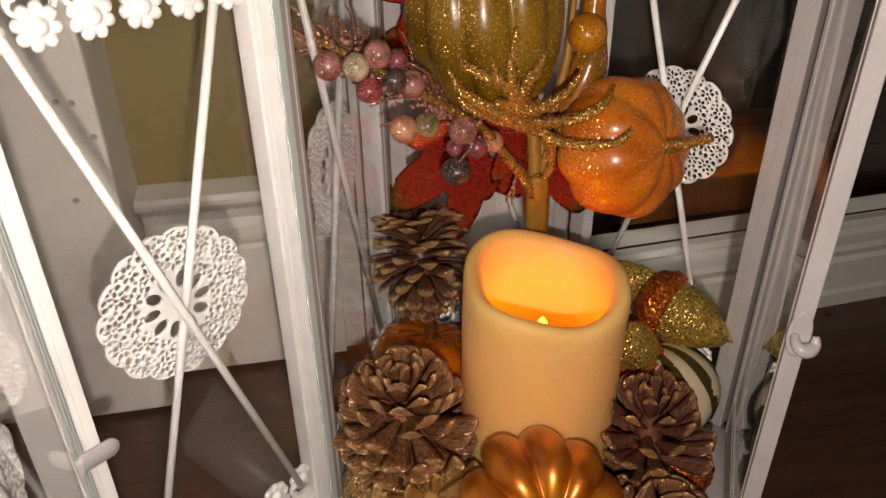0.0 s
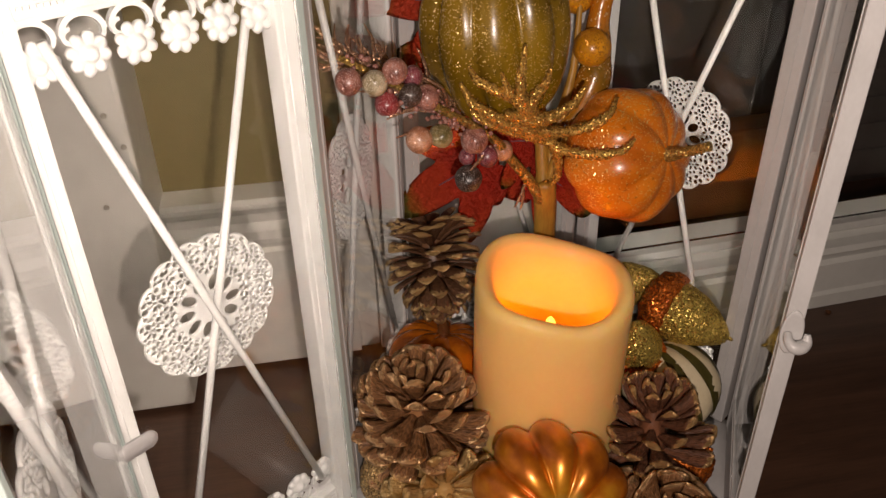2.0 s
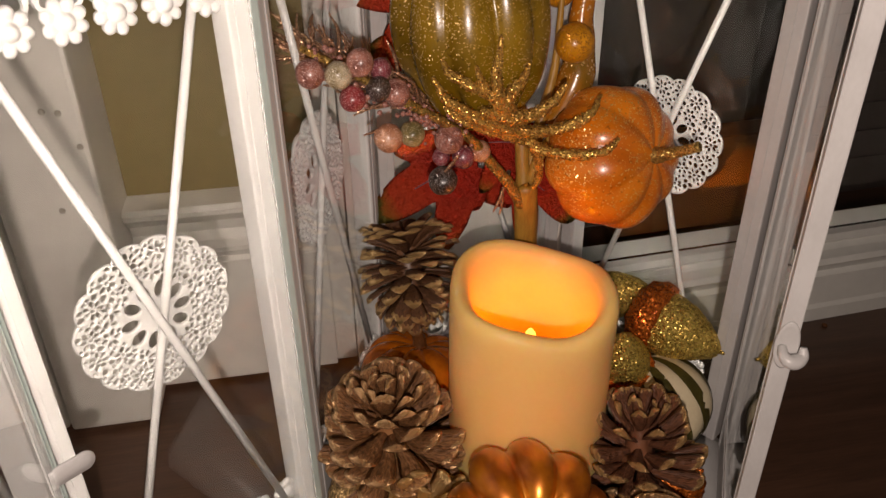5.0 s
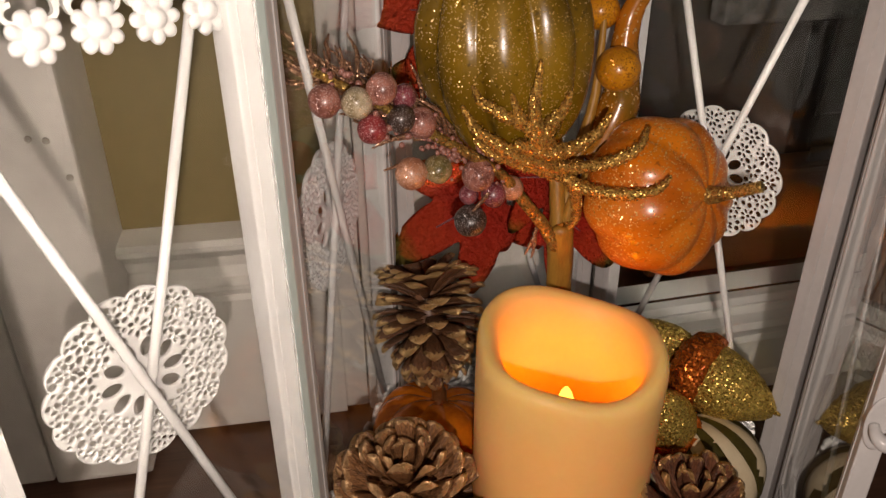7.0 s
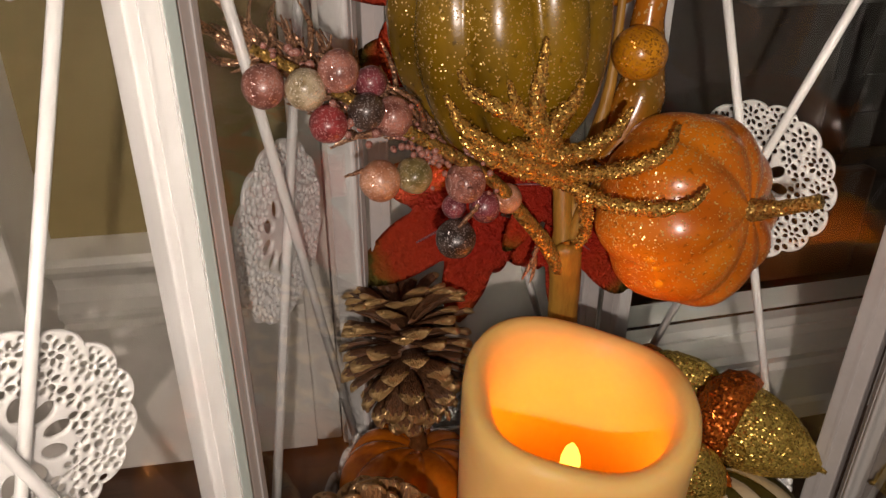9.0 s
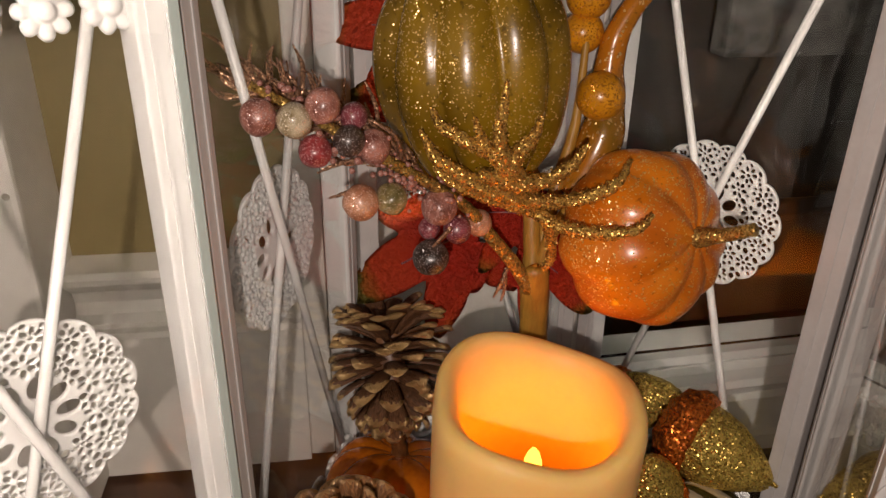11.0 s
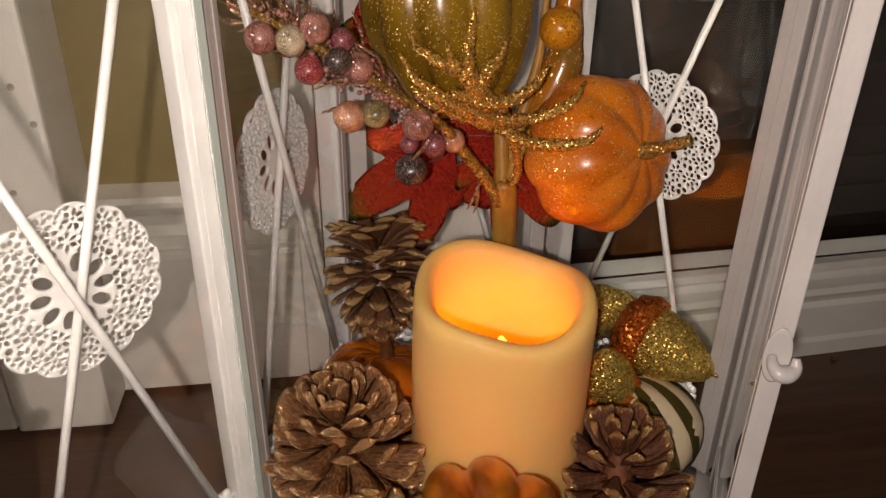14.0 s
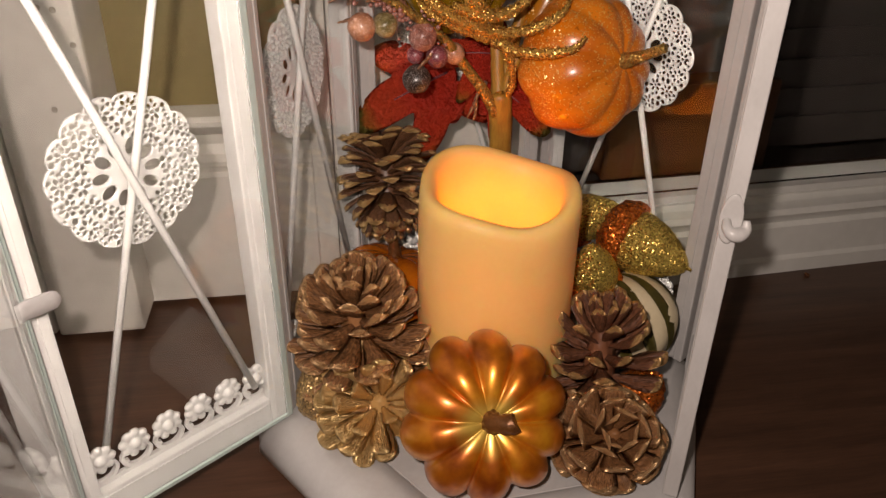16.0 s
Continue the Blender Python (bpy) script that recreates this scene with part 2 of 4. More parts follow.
def thing(name, label, category, m=None, group="", kind=""):
    """An empty at the base of a thing."""
    ob = new(name)
    ob.empty_display_size = 0.01
    m = m or Matrix()
    ob.matrix_basis = m
    PLACE[ob] = m
    return tagged(ob, label, category, group, kind)


def mesh_of(bm, name, material, smooth=True):
    me = bpy.data.meshes.new(name)
    bm.to_mesh(me)
    bm.free()
    me.materials.append(material)
    if smooth:
        me.shade_smooth()
    return me


def put(name, me, parent, m=None, label=""):
    """One mesh object under a parent, at a pose in the world."""
    ob = new(name, me)
    m = m or Matrix()
    ob.parent = parent
    ob.matrix_basis = PLACE[parent].inverted() @ m
    PLACE[ob] = m
    if label:
        tagged(ob, label)
    return ob


def part(name, bm, material, parent, label="", m=None, smooth=True):
    return put(name, mesh_of(bm, name, material, smooth), parent, m, label)


def single(name, bm, material, label, category, m=None, kind="", smooth=False, group=""):
    """A thing that is one mesh."""
    ob = new(name, mesh_of(bm, name, material, smooth))
    ob.matrix_basis = m or Matrix()
    PLACE[ob] = m or Matrix()
    return tagged(ob, label, category, group, kind)


def box(bm, x0, x1, y0, y1, z0, z1, bevel=0.0):
    r = bmesh.ops.create_cube(bm, size=1)["verts"]
    for v in r:
        v.co = Vector((x0 + (v.co.x + 0.5) * (x1 - x0), y0 + (v.co.y + 0.5) * (y1 - y0), z0 + (v.co.z + 0.5) * (z1 - z0)))
    if bevel:
        es = {e for v in r for e in v.link_edges}
        bmesh.ops.bevel(bm, geom=list(es), offset=bevel, segments=2, affect="EDGES", profile=0.6)
    return bm


def boxed(*a, bevel=0.0):
    return box(bmesh.new(), *a, bevel=bevel)


def lathe(bm, profile, seg=32, shape=None, close=True):
    """Turn (r, z) pairs about z. shape(angle, r, z) gives the point's own (x, y, z)."""
    rings = []
    for r, z in profile:
        ring = []
        for i in range(seg):
            a = 2 * math.pi * i / seg
            ring.append(bm.verts.new(shape(a, r, z) if shape else (r * math.cos(a), r * math.sin(a), z)))
        rings.append(ring)
    for p, q in zip(rings, rings[1:]):
        for i in range(seg):
            j = (i + 1) % seg
            bm.faces.new((p[i], p[j], q[j], q[i]))
    if close:
        bm.faces.new(rings[0][::-1])
        bm.faces.new(rings[-1])
    return bm


def spline(points, steps):
    """Catmull-Rom through points that are (x, y, z, radius)."""
    p = [points[0], *points, points[-1]]
    out = []
    for i in range(1, len(p) - 2):
        for k in range(steps):
            t = k / steps
            out.append(tuple(0.5 * (2 * b + (c - a) * t + (2 * a - 5 * b + 4 * c - d) * t * t + (3 * b - a - 3 * c + d) * t ** 3)
                             for a, b, c, d in zip(p[i - 1], p[i], p[i + 1], p[i + 2])))
    return out + [points[-1]]


def tube(bm, points, seg=8, rough=0.0, freq=900.0):
    """A round bar along (x, y, z, radius) points."""
    rings = []
    side = None
    for i, q in enumerate(points):
        c = Vector(q[:3])
        a, b = Vector(points[max(i - 1, 0)][:3]), Vector(points[min(i + 1, len(points) - 1)][:3])
        d = (b - a).normalized()
        if side is None:
            side = d.orthogonal().normalized()
        side = (side - d * side.dot(d)).normalized()
        up = d.cross(side)
        ring = []
        for k in range(seg):
            an = 2 * math.pi * k / seg
            o = side * math.cos(an) + up * math.sin(an)
            r = q[3]
            if rough:
                r *= 1 + rough * noise.noise((c + o * r) * freq)
            ring.append(bm.verts.new(c + o * r))
        rings.append(ring)
    for p, q in zip(rings, rings[1:]):
        for k in range(seg):
            j = (k + 1) % seg
            bm.faces.new((p[k], p[j], q[j], q[k]))
    bm.faces.new(rings[0][::-1])
    bm.faces.new(rings[-1])
    return bm


def ring_bar(bm, cx, cz, rx, rz, wide, thick, turn=0.0, seg=12, start=0.0, sweep=2 * math.pi, y=0.0):
    """A flat ring or arc in the xz plane, wide across and thick in y."""
    full = sweep > 6.28
    n = seg if full else seg + 1
    rows = []
    for i in range(n):
        a = start + sweep * i / seg
        row = []
        for dr, dy in ((-0.5, -0.5), (0.5, -0.5), (0.5, 0.5), (-0.5, 0.5)):
            x, z = (rx + dr * wide) * math.cos(a), (rz + dr * wide) * math.sin(a)
            row.append(bm.verts.new((cx + x * math.cos(turn) - z * math.sin(turn), y + dy * thick, cz + x * math.sin(turn) + z * math.cos(turn))))
        rows.append(row)
    for i in range(seg):
        p, q = rows[i], rows[(i + 1) % n]
        for k in range(4):
            j = (k + 1) % 4
            bm.faces.new((p[k], p[j], q[j], q[k]))
    if not full:
        bm.faces.new(rows[0][::-1])
        bm.faces.new(rows[-1])
    return bm


def grains(name, material, label, spots):
    """Many tiny grains in one mesh: an eight-sided speck at each (place, radius)."""
    turn = [Vector(v) for v in ((1, 0, 0), (-1, 0, 0), (0, 1, 0), (0, -1, 0), (0, 0, 1), (0, 0, -1))]
    tris = ((0, 2, 4), (2, 1, 4), (1, 3, 4), (3, 0, 4), (2, 0, 5), (1, 2, 5), (3, 1, 5), (0, 3, 5))
    verts, faces = [], []
    for k, (c, r) in enumerate(spots):
        q = Euler((k * 1.3, k * 2.1, k * 0.7)).to_matrix()
        n = len(verts)
        verts.extend(c + q @ (v * r) for v in turn)
        faces.extend(tuple(n + i for i in t) for t in tris)
    me = bpy.data.meshes.new(name)
    me.from_pydata(verts, [], faces)
    me.materials.append(material)
    return tagged(put(name, me, pick), label, kind="stuff")


def aim(place, axis, spin=0.0):
    """A pose at place whose z axis points along axis."""
    q = Vector(axis).to_track_quat("Z", "Y").to_matrix().to_4x4()
    return Matrix.Translation(place) @ q @ Matrix.Rotation(radians(spin), 4, "Z")


def ball(bm, r, seg=24, rings=14, squash=1.0, lumpy=0.0, freq=80.0):
    bmesh.ops.create_uvsphere(bm, u_segments=seg, v_segments=rings, radius=r)
    for v in bm.verts:
        if lumpy:
            v.co *= 1 + lumpy * noise.noise(v.co * freq)
        v.co.z *= squash
    return bm


def ribbed(bm, r, squash, ribs, depth, dimple=0.25, seg=120, rings=30, lean=0.0, power=0.55):
    """A ribbed pumpkin about z, hollowed round the stem by dimple."""
    bmesh.ops.create_uvsphere(bm, u_segments=seg, v_segments=rings, radius=1)
    for v in bm.verts:
        a = math.atan2(v.co.y, v.co.x)
        h = v.co.z
        flat = math.hypot(v.co.x, v.co.y)
        rib = abs(math.cos(a * ribs / 2 + 0.35 * math.sin(a))) ** power
        k = 1 - depth * (1 - rib) * min(1.0, flat * 1.8)
        k *= 1 + 0.05 * noise.noise(Vector((math.cos(a), math.sin(a), h)) * 1.7)
        z = h * squash * (1 - dimple + dimple * flat) * (1 - 0.8 * (1 - k))
        v.co = Vector((v.co.x * r * k, v.co.y * r * k, z * r))
        v.co.x += lean * v.co.z
    return bm

# ---------------------------------------------------------------- room
WALL = pose(-0.19, 0.40, 0, 0, 0, 11)      # x along the wall, y into it


def wallbox(name, s0, s1, y0, y1, z0, z1, material, label, category, bevel=0.0015):
    return single(name, boxed(s0, s1, y0, y1, z0, z1, bevel=bevel), material, label, category, WALL, "structure")


def profile_bar(s0, s1, outline):
    """A moulding: the outline in (y, z) drawn out along the wall."""
    bm = bmesh.new()
    a = [bm.verts.new((s0, y, z)) for y, z in outline]
    b = [bm.verts.new((s1, y, z)) for y, z in outline]
    n = len(outline)
    for i in range(n):
        bm.faces.new((a[i], a[(i + 1) % n], b[(i + 1) % n], b[i]))
    bm.faces.new(a[::-1])
    bm.faces.new(b)
    bmesh.ops.recalc_face_normals(bm, faces=bm.faces)
    return bm


single("floor", boxed(-1.1, 1.7, -1.35, 0.3, -0.06, -0.004), FLOOR, "dark stained wooden floor", "floor", WALL, "structure")
wallbox("wall_north", 0.003, 0.124, 0.012, 0.14, 0.0, 2.4, OLIVE, "olive painted wall above the white baseboard", "wall", 0)
single("baseboard", profile_bar(0.003, 0.120, [(0.012, 0.0), (-0.002, 0.0), (-0.002, 0.090), (0.0005, 0.0925), (-0.001, 0.096), (-0.004, 0.098), (-0.004, 0.101), (0.000, 0.105), (0.002, 0.111), (0.000, 0.118), (-0.006, 0.123), (-0.010, 0.1265), (-0.011, 0.130), (-0.008, 0.1325), (0.012, 0.1335)]),
       TRIM, "glossy white moulded baseboard with worn paint", "baseboard", WALL, "structure")
wallbox("trim", -0.046, 0.0065, -0.036, 0.10, 0.0, 2.4, TRIM, "white painted door casing with nicks", "casing", 0.0025)
wallbox("trim", -0.30, -0.048, -0.033, 0.10, 0.0, 2.4, TRIM, "wide white painted casing board", "casing", 0.002)
wallbox("wall_west", -1.0, -0.30, 0.0, 0.14, 0.0, 2.4, BOUNCE_WALL, "unseen pale wall added to close the room and bounce light", "wall", 0)
# nail dents as nearly flush discs in a darker brown
for s_, z_ in ((0.0021, 0.1848), (-0.0114, 0.2045), (-0.0041, 0.2032), (-0.0150, 0.150)):
    bm = lathe(bmesh.new(), [(0.0001, 0.0002), (0.0012, 0.0002), (0.0017, 0.0), (0.0019, -0.0006), (0.0001, -0.0006)], 10)
    single("nail_dent", bm, DENT, "small dark nail dent in the white casing", "dent", WALL @ Matrix.Translation((s_, -0.0362, z_)) @ Matrix.Rotation(radians(90), 4, "X"), "structure")
# white post between the wall and the dark window
for s0, s1, y0 in ((0.120, 0.134, 0.002), (0.1345, 0.147, -0.003), (0.1475, 0.262, 0.001), (0.2625, 0.270, -0.004), (0.2705, 0.278, -0.001), (0.2785, 0.288, -0.005)):
    wallbox("trim", s0, s1, y0, 0.12, 0.0, 2.4, TRIM, "white painted window casing board", "casing", 0.0015)
# low white frame under the dark window, which stands a little askew to the wall
WINDOW_WALL = Matrix.Translation((0.14, 0.438, 0)) @ Matrix.Rotation(radians(14.5), 4, "Z") @ Matrix.Translation((-0.34, 0.014, 0))
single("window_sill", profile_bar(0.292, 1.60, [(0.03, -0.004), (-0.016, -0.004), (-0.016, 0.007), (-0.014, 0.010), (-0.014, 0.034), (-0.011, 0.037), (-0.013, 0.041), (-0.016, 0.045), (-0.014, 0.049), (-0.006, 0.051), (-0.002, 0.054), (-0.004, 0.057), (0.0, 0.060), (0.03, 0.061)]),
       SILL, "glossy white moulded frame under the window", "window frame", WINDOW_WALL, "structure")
window = thing("window_1", "dark night window with a clear pane", "window", WINDOW_WALL, kind="structure")
p_ = part("pane", boxed(0.288, 1.60, 0.006, 0.010, 0.061, 2.3), WINDOW, window, "clear dark window pane", WINDOW_WALL, False)
p_.visible_shadow = False
# closed dark slats behind the pane
blind = thing("window_blind", "closed dark slatted blind behind the window pane", "blind", WINDOW_WALL)
me_slat = mesh_of(box(bmesh.new(), 0.46, 1.59, -0.013, 0.013, -0.0008, 0.0008), "slat", SLAT, False)
for i in range(98):
    put("slat", me_slat, blind, WINDOW_WALL @ pose(0, 0.055, 0.080 + 0.0225 * i, -80))
# dark panel added for the unlit depth behind the pane
single("dark_backing", boxed(0.289, 0.458, 0.075, 0.10, 0.05, 2.3, bevel=0.002), SLAT, "dark panel added for the blackness behind the window pane", "panel", WINDOW_WALL, "structure")
# low reddish brown block close behind the pane
single("wood_ledge", boxed(0.345, 0.480, 0.045, 0.074, 0.055, 0.126, bevel=0.003), DARKWOOD, "reddish brown block behind the window pane", "ledge", WINDOW_WALL)
single("stone_slab", boxed(0.357, 0.95, 0.022, 0.038, 0.229, 0.36, bevel=0.003), STONE, "grey speckled stone slab behind the window pane", "slab", WINDOW_WALL)
# dark board added out of sight to close the space behind the window
single("window_back", boxed(0.288, 1.60, 0.16, 0.2, 0.0, 2.4), SLAT, "unseen dark board added behind the window", "shutter", WINDOW_WALL, "structure")
# unseen pale walls and ceiling added to close the room and bounce the torch
wallbox("wall_south", -1.0, 1.6, -1.35, -1.25, 0.0, 2.3, BOUNCE_WALL, "unseen pale wall added to close the room and bounce light", "wall", 0)
wallbox("wall_side", -1.1, -1.0, -1.35, 0.2, 0.0, 2.3, BOUNCE_WALL, "unseen pale wall added to close the room and bounce light", "wall", 0)
wallbox("wall_side", 1.6, 1.7, -1.35, 0.2, 0.0, 2.3, BOUNCE_WALL, "unseen pale wall added to close the room and bounce light", "wall", 0)
wallbox("ceiling", -1.1, 1.7, -1.35, 0.2, 2.3, 2.4, BOUNCE_WALL, "unseen pale ceiling added to bounce light", "ceiling", 0)

# ---------------------------------------------------------------- lantern
HUB = Vector((0.0459, 0.2951, 0.0))
RAD, TURN_HEX = 0.1069, 15.456
LOW, HIGH = 0.0235, 0.309
PANEL = 0.1050


def corner(deg, r=RAD, z=0.0):
    a = radians(TURN_HEX + deg)
    return Vector((HUB.x + r * math.cos(a), HUB.y + r * math.sin(a), z))


def side(deg):
    """Pose of the side between the corners deg and deg + 60: x along it, y outwards."""
    mid = (corner(deg) + corner(deg + 60)) / 2
    return Matrix.Translation(mid) @ Matrix.Rotation(radians(TURN_HEX + deg - 60), 4, "Z")


def hexring(bm, levels):
    """Loft of hexagons (radius, z)."""
    rings = [[bm.verts.new(corner(60 * k, r, z)) for k in range(6)] for r, z in levels]
    for p, q in zip(rings, rings[1:]):
        for k in range(6):
            j = (k + 1) % 6
            bm.faces.new((p[k], p[j], q[j], q[k]))
    return bm, rings


lantern = thing("lantern", "white metal hexagonal lantern with lacy glass sides and its door open", "lantern", Matrix.Translation(HUB))
bm, rings = hexring(bmesh.new(), [(0.1255, 0.0), (0.1275, 0.003), (0.1272, 0.008), (0.1245, 0.013), (0.120, 0.0175), (0.114, 0.0208), (0.108, 0.022), (0.0905, 0.022), (0.0905, 0.018)])
bm.faces.new(rings[0][::-1])
bm.faces.new(rings[-1])
bmesh.ops.bevel(bm, geom=[e for e in bm.edges if abs(e.verts[0].co.z - e.verts[1].co.z) > 1e-4], offset=0.004, segments=3, affect="EDGES")
part("base", bm, WHITE, lantern, "white enamelled base with a rounded lip")
bm, rings = hexring(bmesh.new(), [(0.0899, 0.0185), (0.0899, 0.0216), (0.0896, 0.0220)])
bm.faces.new(rings[0][::-1])
bm.faces.new(rings[-1])
part("floor_plate", bm, WHITE, lantern, "white floor plate", smooth=False)
bm, rings = hexring(bmesh.new(), [(0.104, 0.3487), (0.1215, 0.3487), (0.1235, 0.351), (0.1235, 0.362), (0.104, 0.362), (0.104, 0.3487)])
part("top_rim", bm, WHITE, lantern, "white rim round the top", smooth=False)


def frame_mesh(depth, stile, rail, top, more=0.0):
    """Frame of one side, from its inner face at y = 0 outwards: two stiles and two rails, with a thin raised bead. more sets the second stile further out."""
    bm = bmesh.new()
    h = PANEL / 2
    for x0, x1 in ((-h, -h + stile), (h - stile + 0.8 * more, h + more)):
        box(bm, x0, x1, 0, depth, LOW, top, 0.0009)
    for z0, z1 in ((LOW, LOW + rail), (top - rail, top)):
        box(bm, -h + stile, h - stile + 0.8 * more, 0.0006, depth - 0.0006, z0, z1, 0.0006)
    for x in (-h + stile * 0.62, h - stile * 0.62 + more):
        box(bm, x - 0.0006, x + 0.0006, -0.0005, 0.0005, LOW + 0.001, top - 0.001)
    # tiny beads along both rails
    for k in range(44):
        x = -0.0415 + 0.083 * k / 43
        for z in (LOW + rail - 0.003, top - rail + 0.003):
            box(bm, x - 0.0006, x + 0.0006, -0.0002, 0.001, z - 0.0006, z + 0.0006)
    return mesh_of(bm, "panel_frame", WHITE, False)


def lace_holes():
    """Openings of the medallion as (x, z, half length, half width, turn): ten petals, rings of small flowers and what fills the gaps."""
    rnd = random.Random(5)
    holes = [(0.0104 * math.cos(a), 0.0104 * math.sin(a), 0.0033, 0.0021, a) for a in (2 * math.pi * k / 10 for k in range(10))]
    for count, rad, reach, petals, first in ((11, 0.0180, 0.00235, 6, 0.3), (15, 0.0250, 0.00255, 7, 0.1)):
        for k in range(count):
            a = first + 2 * math.pi * k / count + rnd.uniform(-0.04, 0.04)
            r0 = rad + rnd.uniform(-0.0004, 0.0004)
            for j in range(petals):
                b = a + 2 * math.pi * j / petals + rnd.uniform(-0.12, 0.12)
                holes.append((r0 * math.cos(a) + reach * math.cos(b), r0 * math.sin(a) + reach * math.sin(b), 0.00118 * rnd.uniform(0.88, 1.1), 0.00076 * rnd.uniform(0.88, 1.1), b))
    for _ in range(9000):
        a, r0 = rnd.uniform(0, 2 * math.pi), math.sqrt(rnd.uniform(0.0147 ** 2, 0.0294 ** 2))
        x, z = r0 * math.cos(a), r0 * math.sin(a)
        room = min(math.hypot(x - h[0], z - h[1]) - 0.5 * (h[2] + h[3]) for h in holes) - 0.00062
        room = min(room, lace_rim(a) - r0 - 0.0007)
        if room > 0.00058:
            room = min(room, 0.0013)
            holes.append((x, z, room * rnd.uniform(1.0, 1.15), room * 0.9, rnd.uniform(0, 3.1)))
    return holes


def lace_rim(a):
    """Scalloped edge: fifteen lobes, one round each outer flower."""
    return 0.0287 + 0.0024 * abs(math.cos(7.5 * (a - 0.1))) ** 0.6


def lace():
    """The round cast medallion in the xz plane: a pierced disc with rounded bars, and a rosette in the middle."""
    n, half = 212, 0.0320
    g = np.linspace(-half, half, n)
    gx, gz = np.meshgrid(g, g, indexing="ij")
    an = np.arctan2(gz, gx)
    field = 0.0287 + 0.0024 * np.abs(np.cos(7.5 * (an - 0.1))) ** 0.6 - np.hypot(gx, gz)
    for x, z, p, q, turn in lace_holes():
        u = (gx - x) * math.cos(turn) + (gz - z) * math.sin(turn)
        v = (gz - z) * math.cos(turn) - (gx - x) * math.sin(turn)
        field = np.minimum(field, (np.sqrt((u / p) ** 2 + (v / q) ** 2) - 1) * (p + q) / 2)
    verts, faces, index = [], [], {}

    def point(i, j, k, l):
        """The grid corner (i, j), or the crossing of the edge between two corners; front and back."""
        key = (i, j, k, l) if (i, j) <= (k, l) else (k, l, i, j)
        if key not in index:
            f0, f1 = field[i, j], field[k, l]
            t = 0.0 if (i, j) == (k, l) else f0 / (f0 - f1)
            up = 0.00035 if (i, j) != (k, l) else 0.00035 + 0.00055 * math.sqrt(min(1.0, f0 / 0.0006))
            x, z = gx[i, j] + t * (gx[k, l] - gx[i, j]), gz[i, j] + t * (gz[k, l] - gz[i, j])
            index[key] = len(verts)
            verts.extend(((x, up, z), (x, -up, z)))
        return index[key]

    for i in range(n - 1):
        for j in range(n - 1):
            cs = ((i, j), (i + 1, j), (i + 1, j + 1), (i, j + 1))
            on = [field[c] > 0 for c in cs]
            if not any(on):
                continue
            loop, cut = [], []
            for c in range(4):
                d = (c + 1) % 4
                if on[c]:
                    loop.append(point(*cs[c], *cs[c]))
                if on[c] != on[d]:
                    loop.append(point(*cs[c], *cs[d]))
                    cut.append(loop[-1])
            faces.append(loop)
            faces.append([p + 1 for p in loop[::-1]])
            if len(cut) == 2:
                a, b = cut if loop.index(cut[1]) - loop.index(cut[0]) == 1 else cut[::-1]
                faces.append([b, a, a + 1, b + 1])
    me = bpy.data.meshes.new("medallion")
    me.from_pydata(verts, [], faces)
    bm = bmesh.new()
    bm.from_mesh(me)
    rose = [(0.0062, -0.0006), (0.0058, 0.0008), (0.0042, 0.0012), (0.0030, 0.0020), (0.0018, 0.0031), (0.0001, 0.0035)]
    lathe(bm, rose, 40, lambda a, r, z: ((r * (1 + 0.10 * math.cos(10 * a))) * math.cos(a), z, (r * (1 + 0.10 * math.cos(10 * a))) * math.sin(a)))
    bmesh.ops.recalc_face_normals(bm, faces=bm.faces)
    bm.to_mesh(me)
    bm.free()
    me.materials.append(WHITE)
    me.shade_smooth()
    return me


def flower():
    """A small cast flower with eight petals, in the xz plane."""
    bm = bmesh.new()
    prof = [(0.0062, -0.0007), (0.0064, 0.0001), (0.0056, 0.0011), (0.0040, 0.0012), (0.0030, 0.0007), (0.0024, 0.0008), (0.0021, 0.0018), (0.0012, 0.0025), (0.0001, 0.0027)]

    def petal(a, r, z):
        k = abs(math.cos(4 * a)) ** 0.6
        s = 1 - 0.28 * (1 - k) * (r / 0.0064) ** 2
        zz = z - 0.0007 * (1 - k) * (1 if r > 0.003 else 0)
        return (r * s * math.cos(a), -zz, r * s * math.sin(a))

    lathe(bm, prof, 64, petal)
    bmesh.ops.recalc_face_normals(bm, faces=bm.faces)
    return mesh_of(bm, "flower", WHITE)


def scrolls():
    """The row of looped scrollwork that carries the flowers; flowers lie towards +z."""
    bm = bmesh.new()
    for k in range(6):
        x = -0.0392 + 0.01568 * k
        ring_bar(bm, x, 0.0058, 0.0066, 0.0058, 0.0018, 0.0022, 0, 18, math.pi, math.pi)
        for s in (-1, 1):
            ring_bar(bm, x + s * 0.0040, 0.0062, 0.0024, 0.0022, 0.0014, 0.0020, 0, 12, -0.4 if s > 0 else math.pi * 0.45, 3.4)
    box(bm, -0.0455, 0.0455, -0.0010, 0.0010, -0.0022, 0.0002)
    return mesh_of(bm, "scrollwork", WHITE, False)


def rod_mesh():
    bm = bmesh.new()
    dx, dz = 0.0370, 0.1190
    tube(bm, [(-dx, 0, -dz, 0.00165), (dx, 0, dz, 0.00165)], 10)
    return mesh_of(bm, "rod", WHITE)


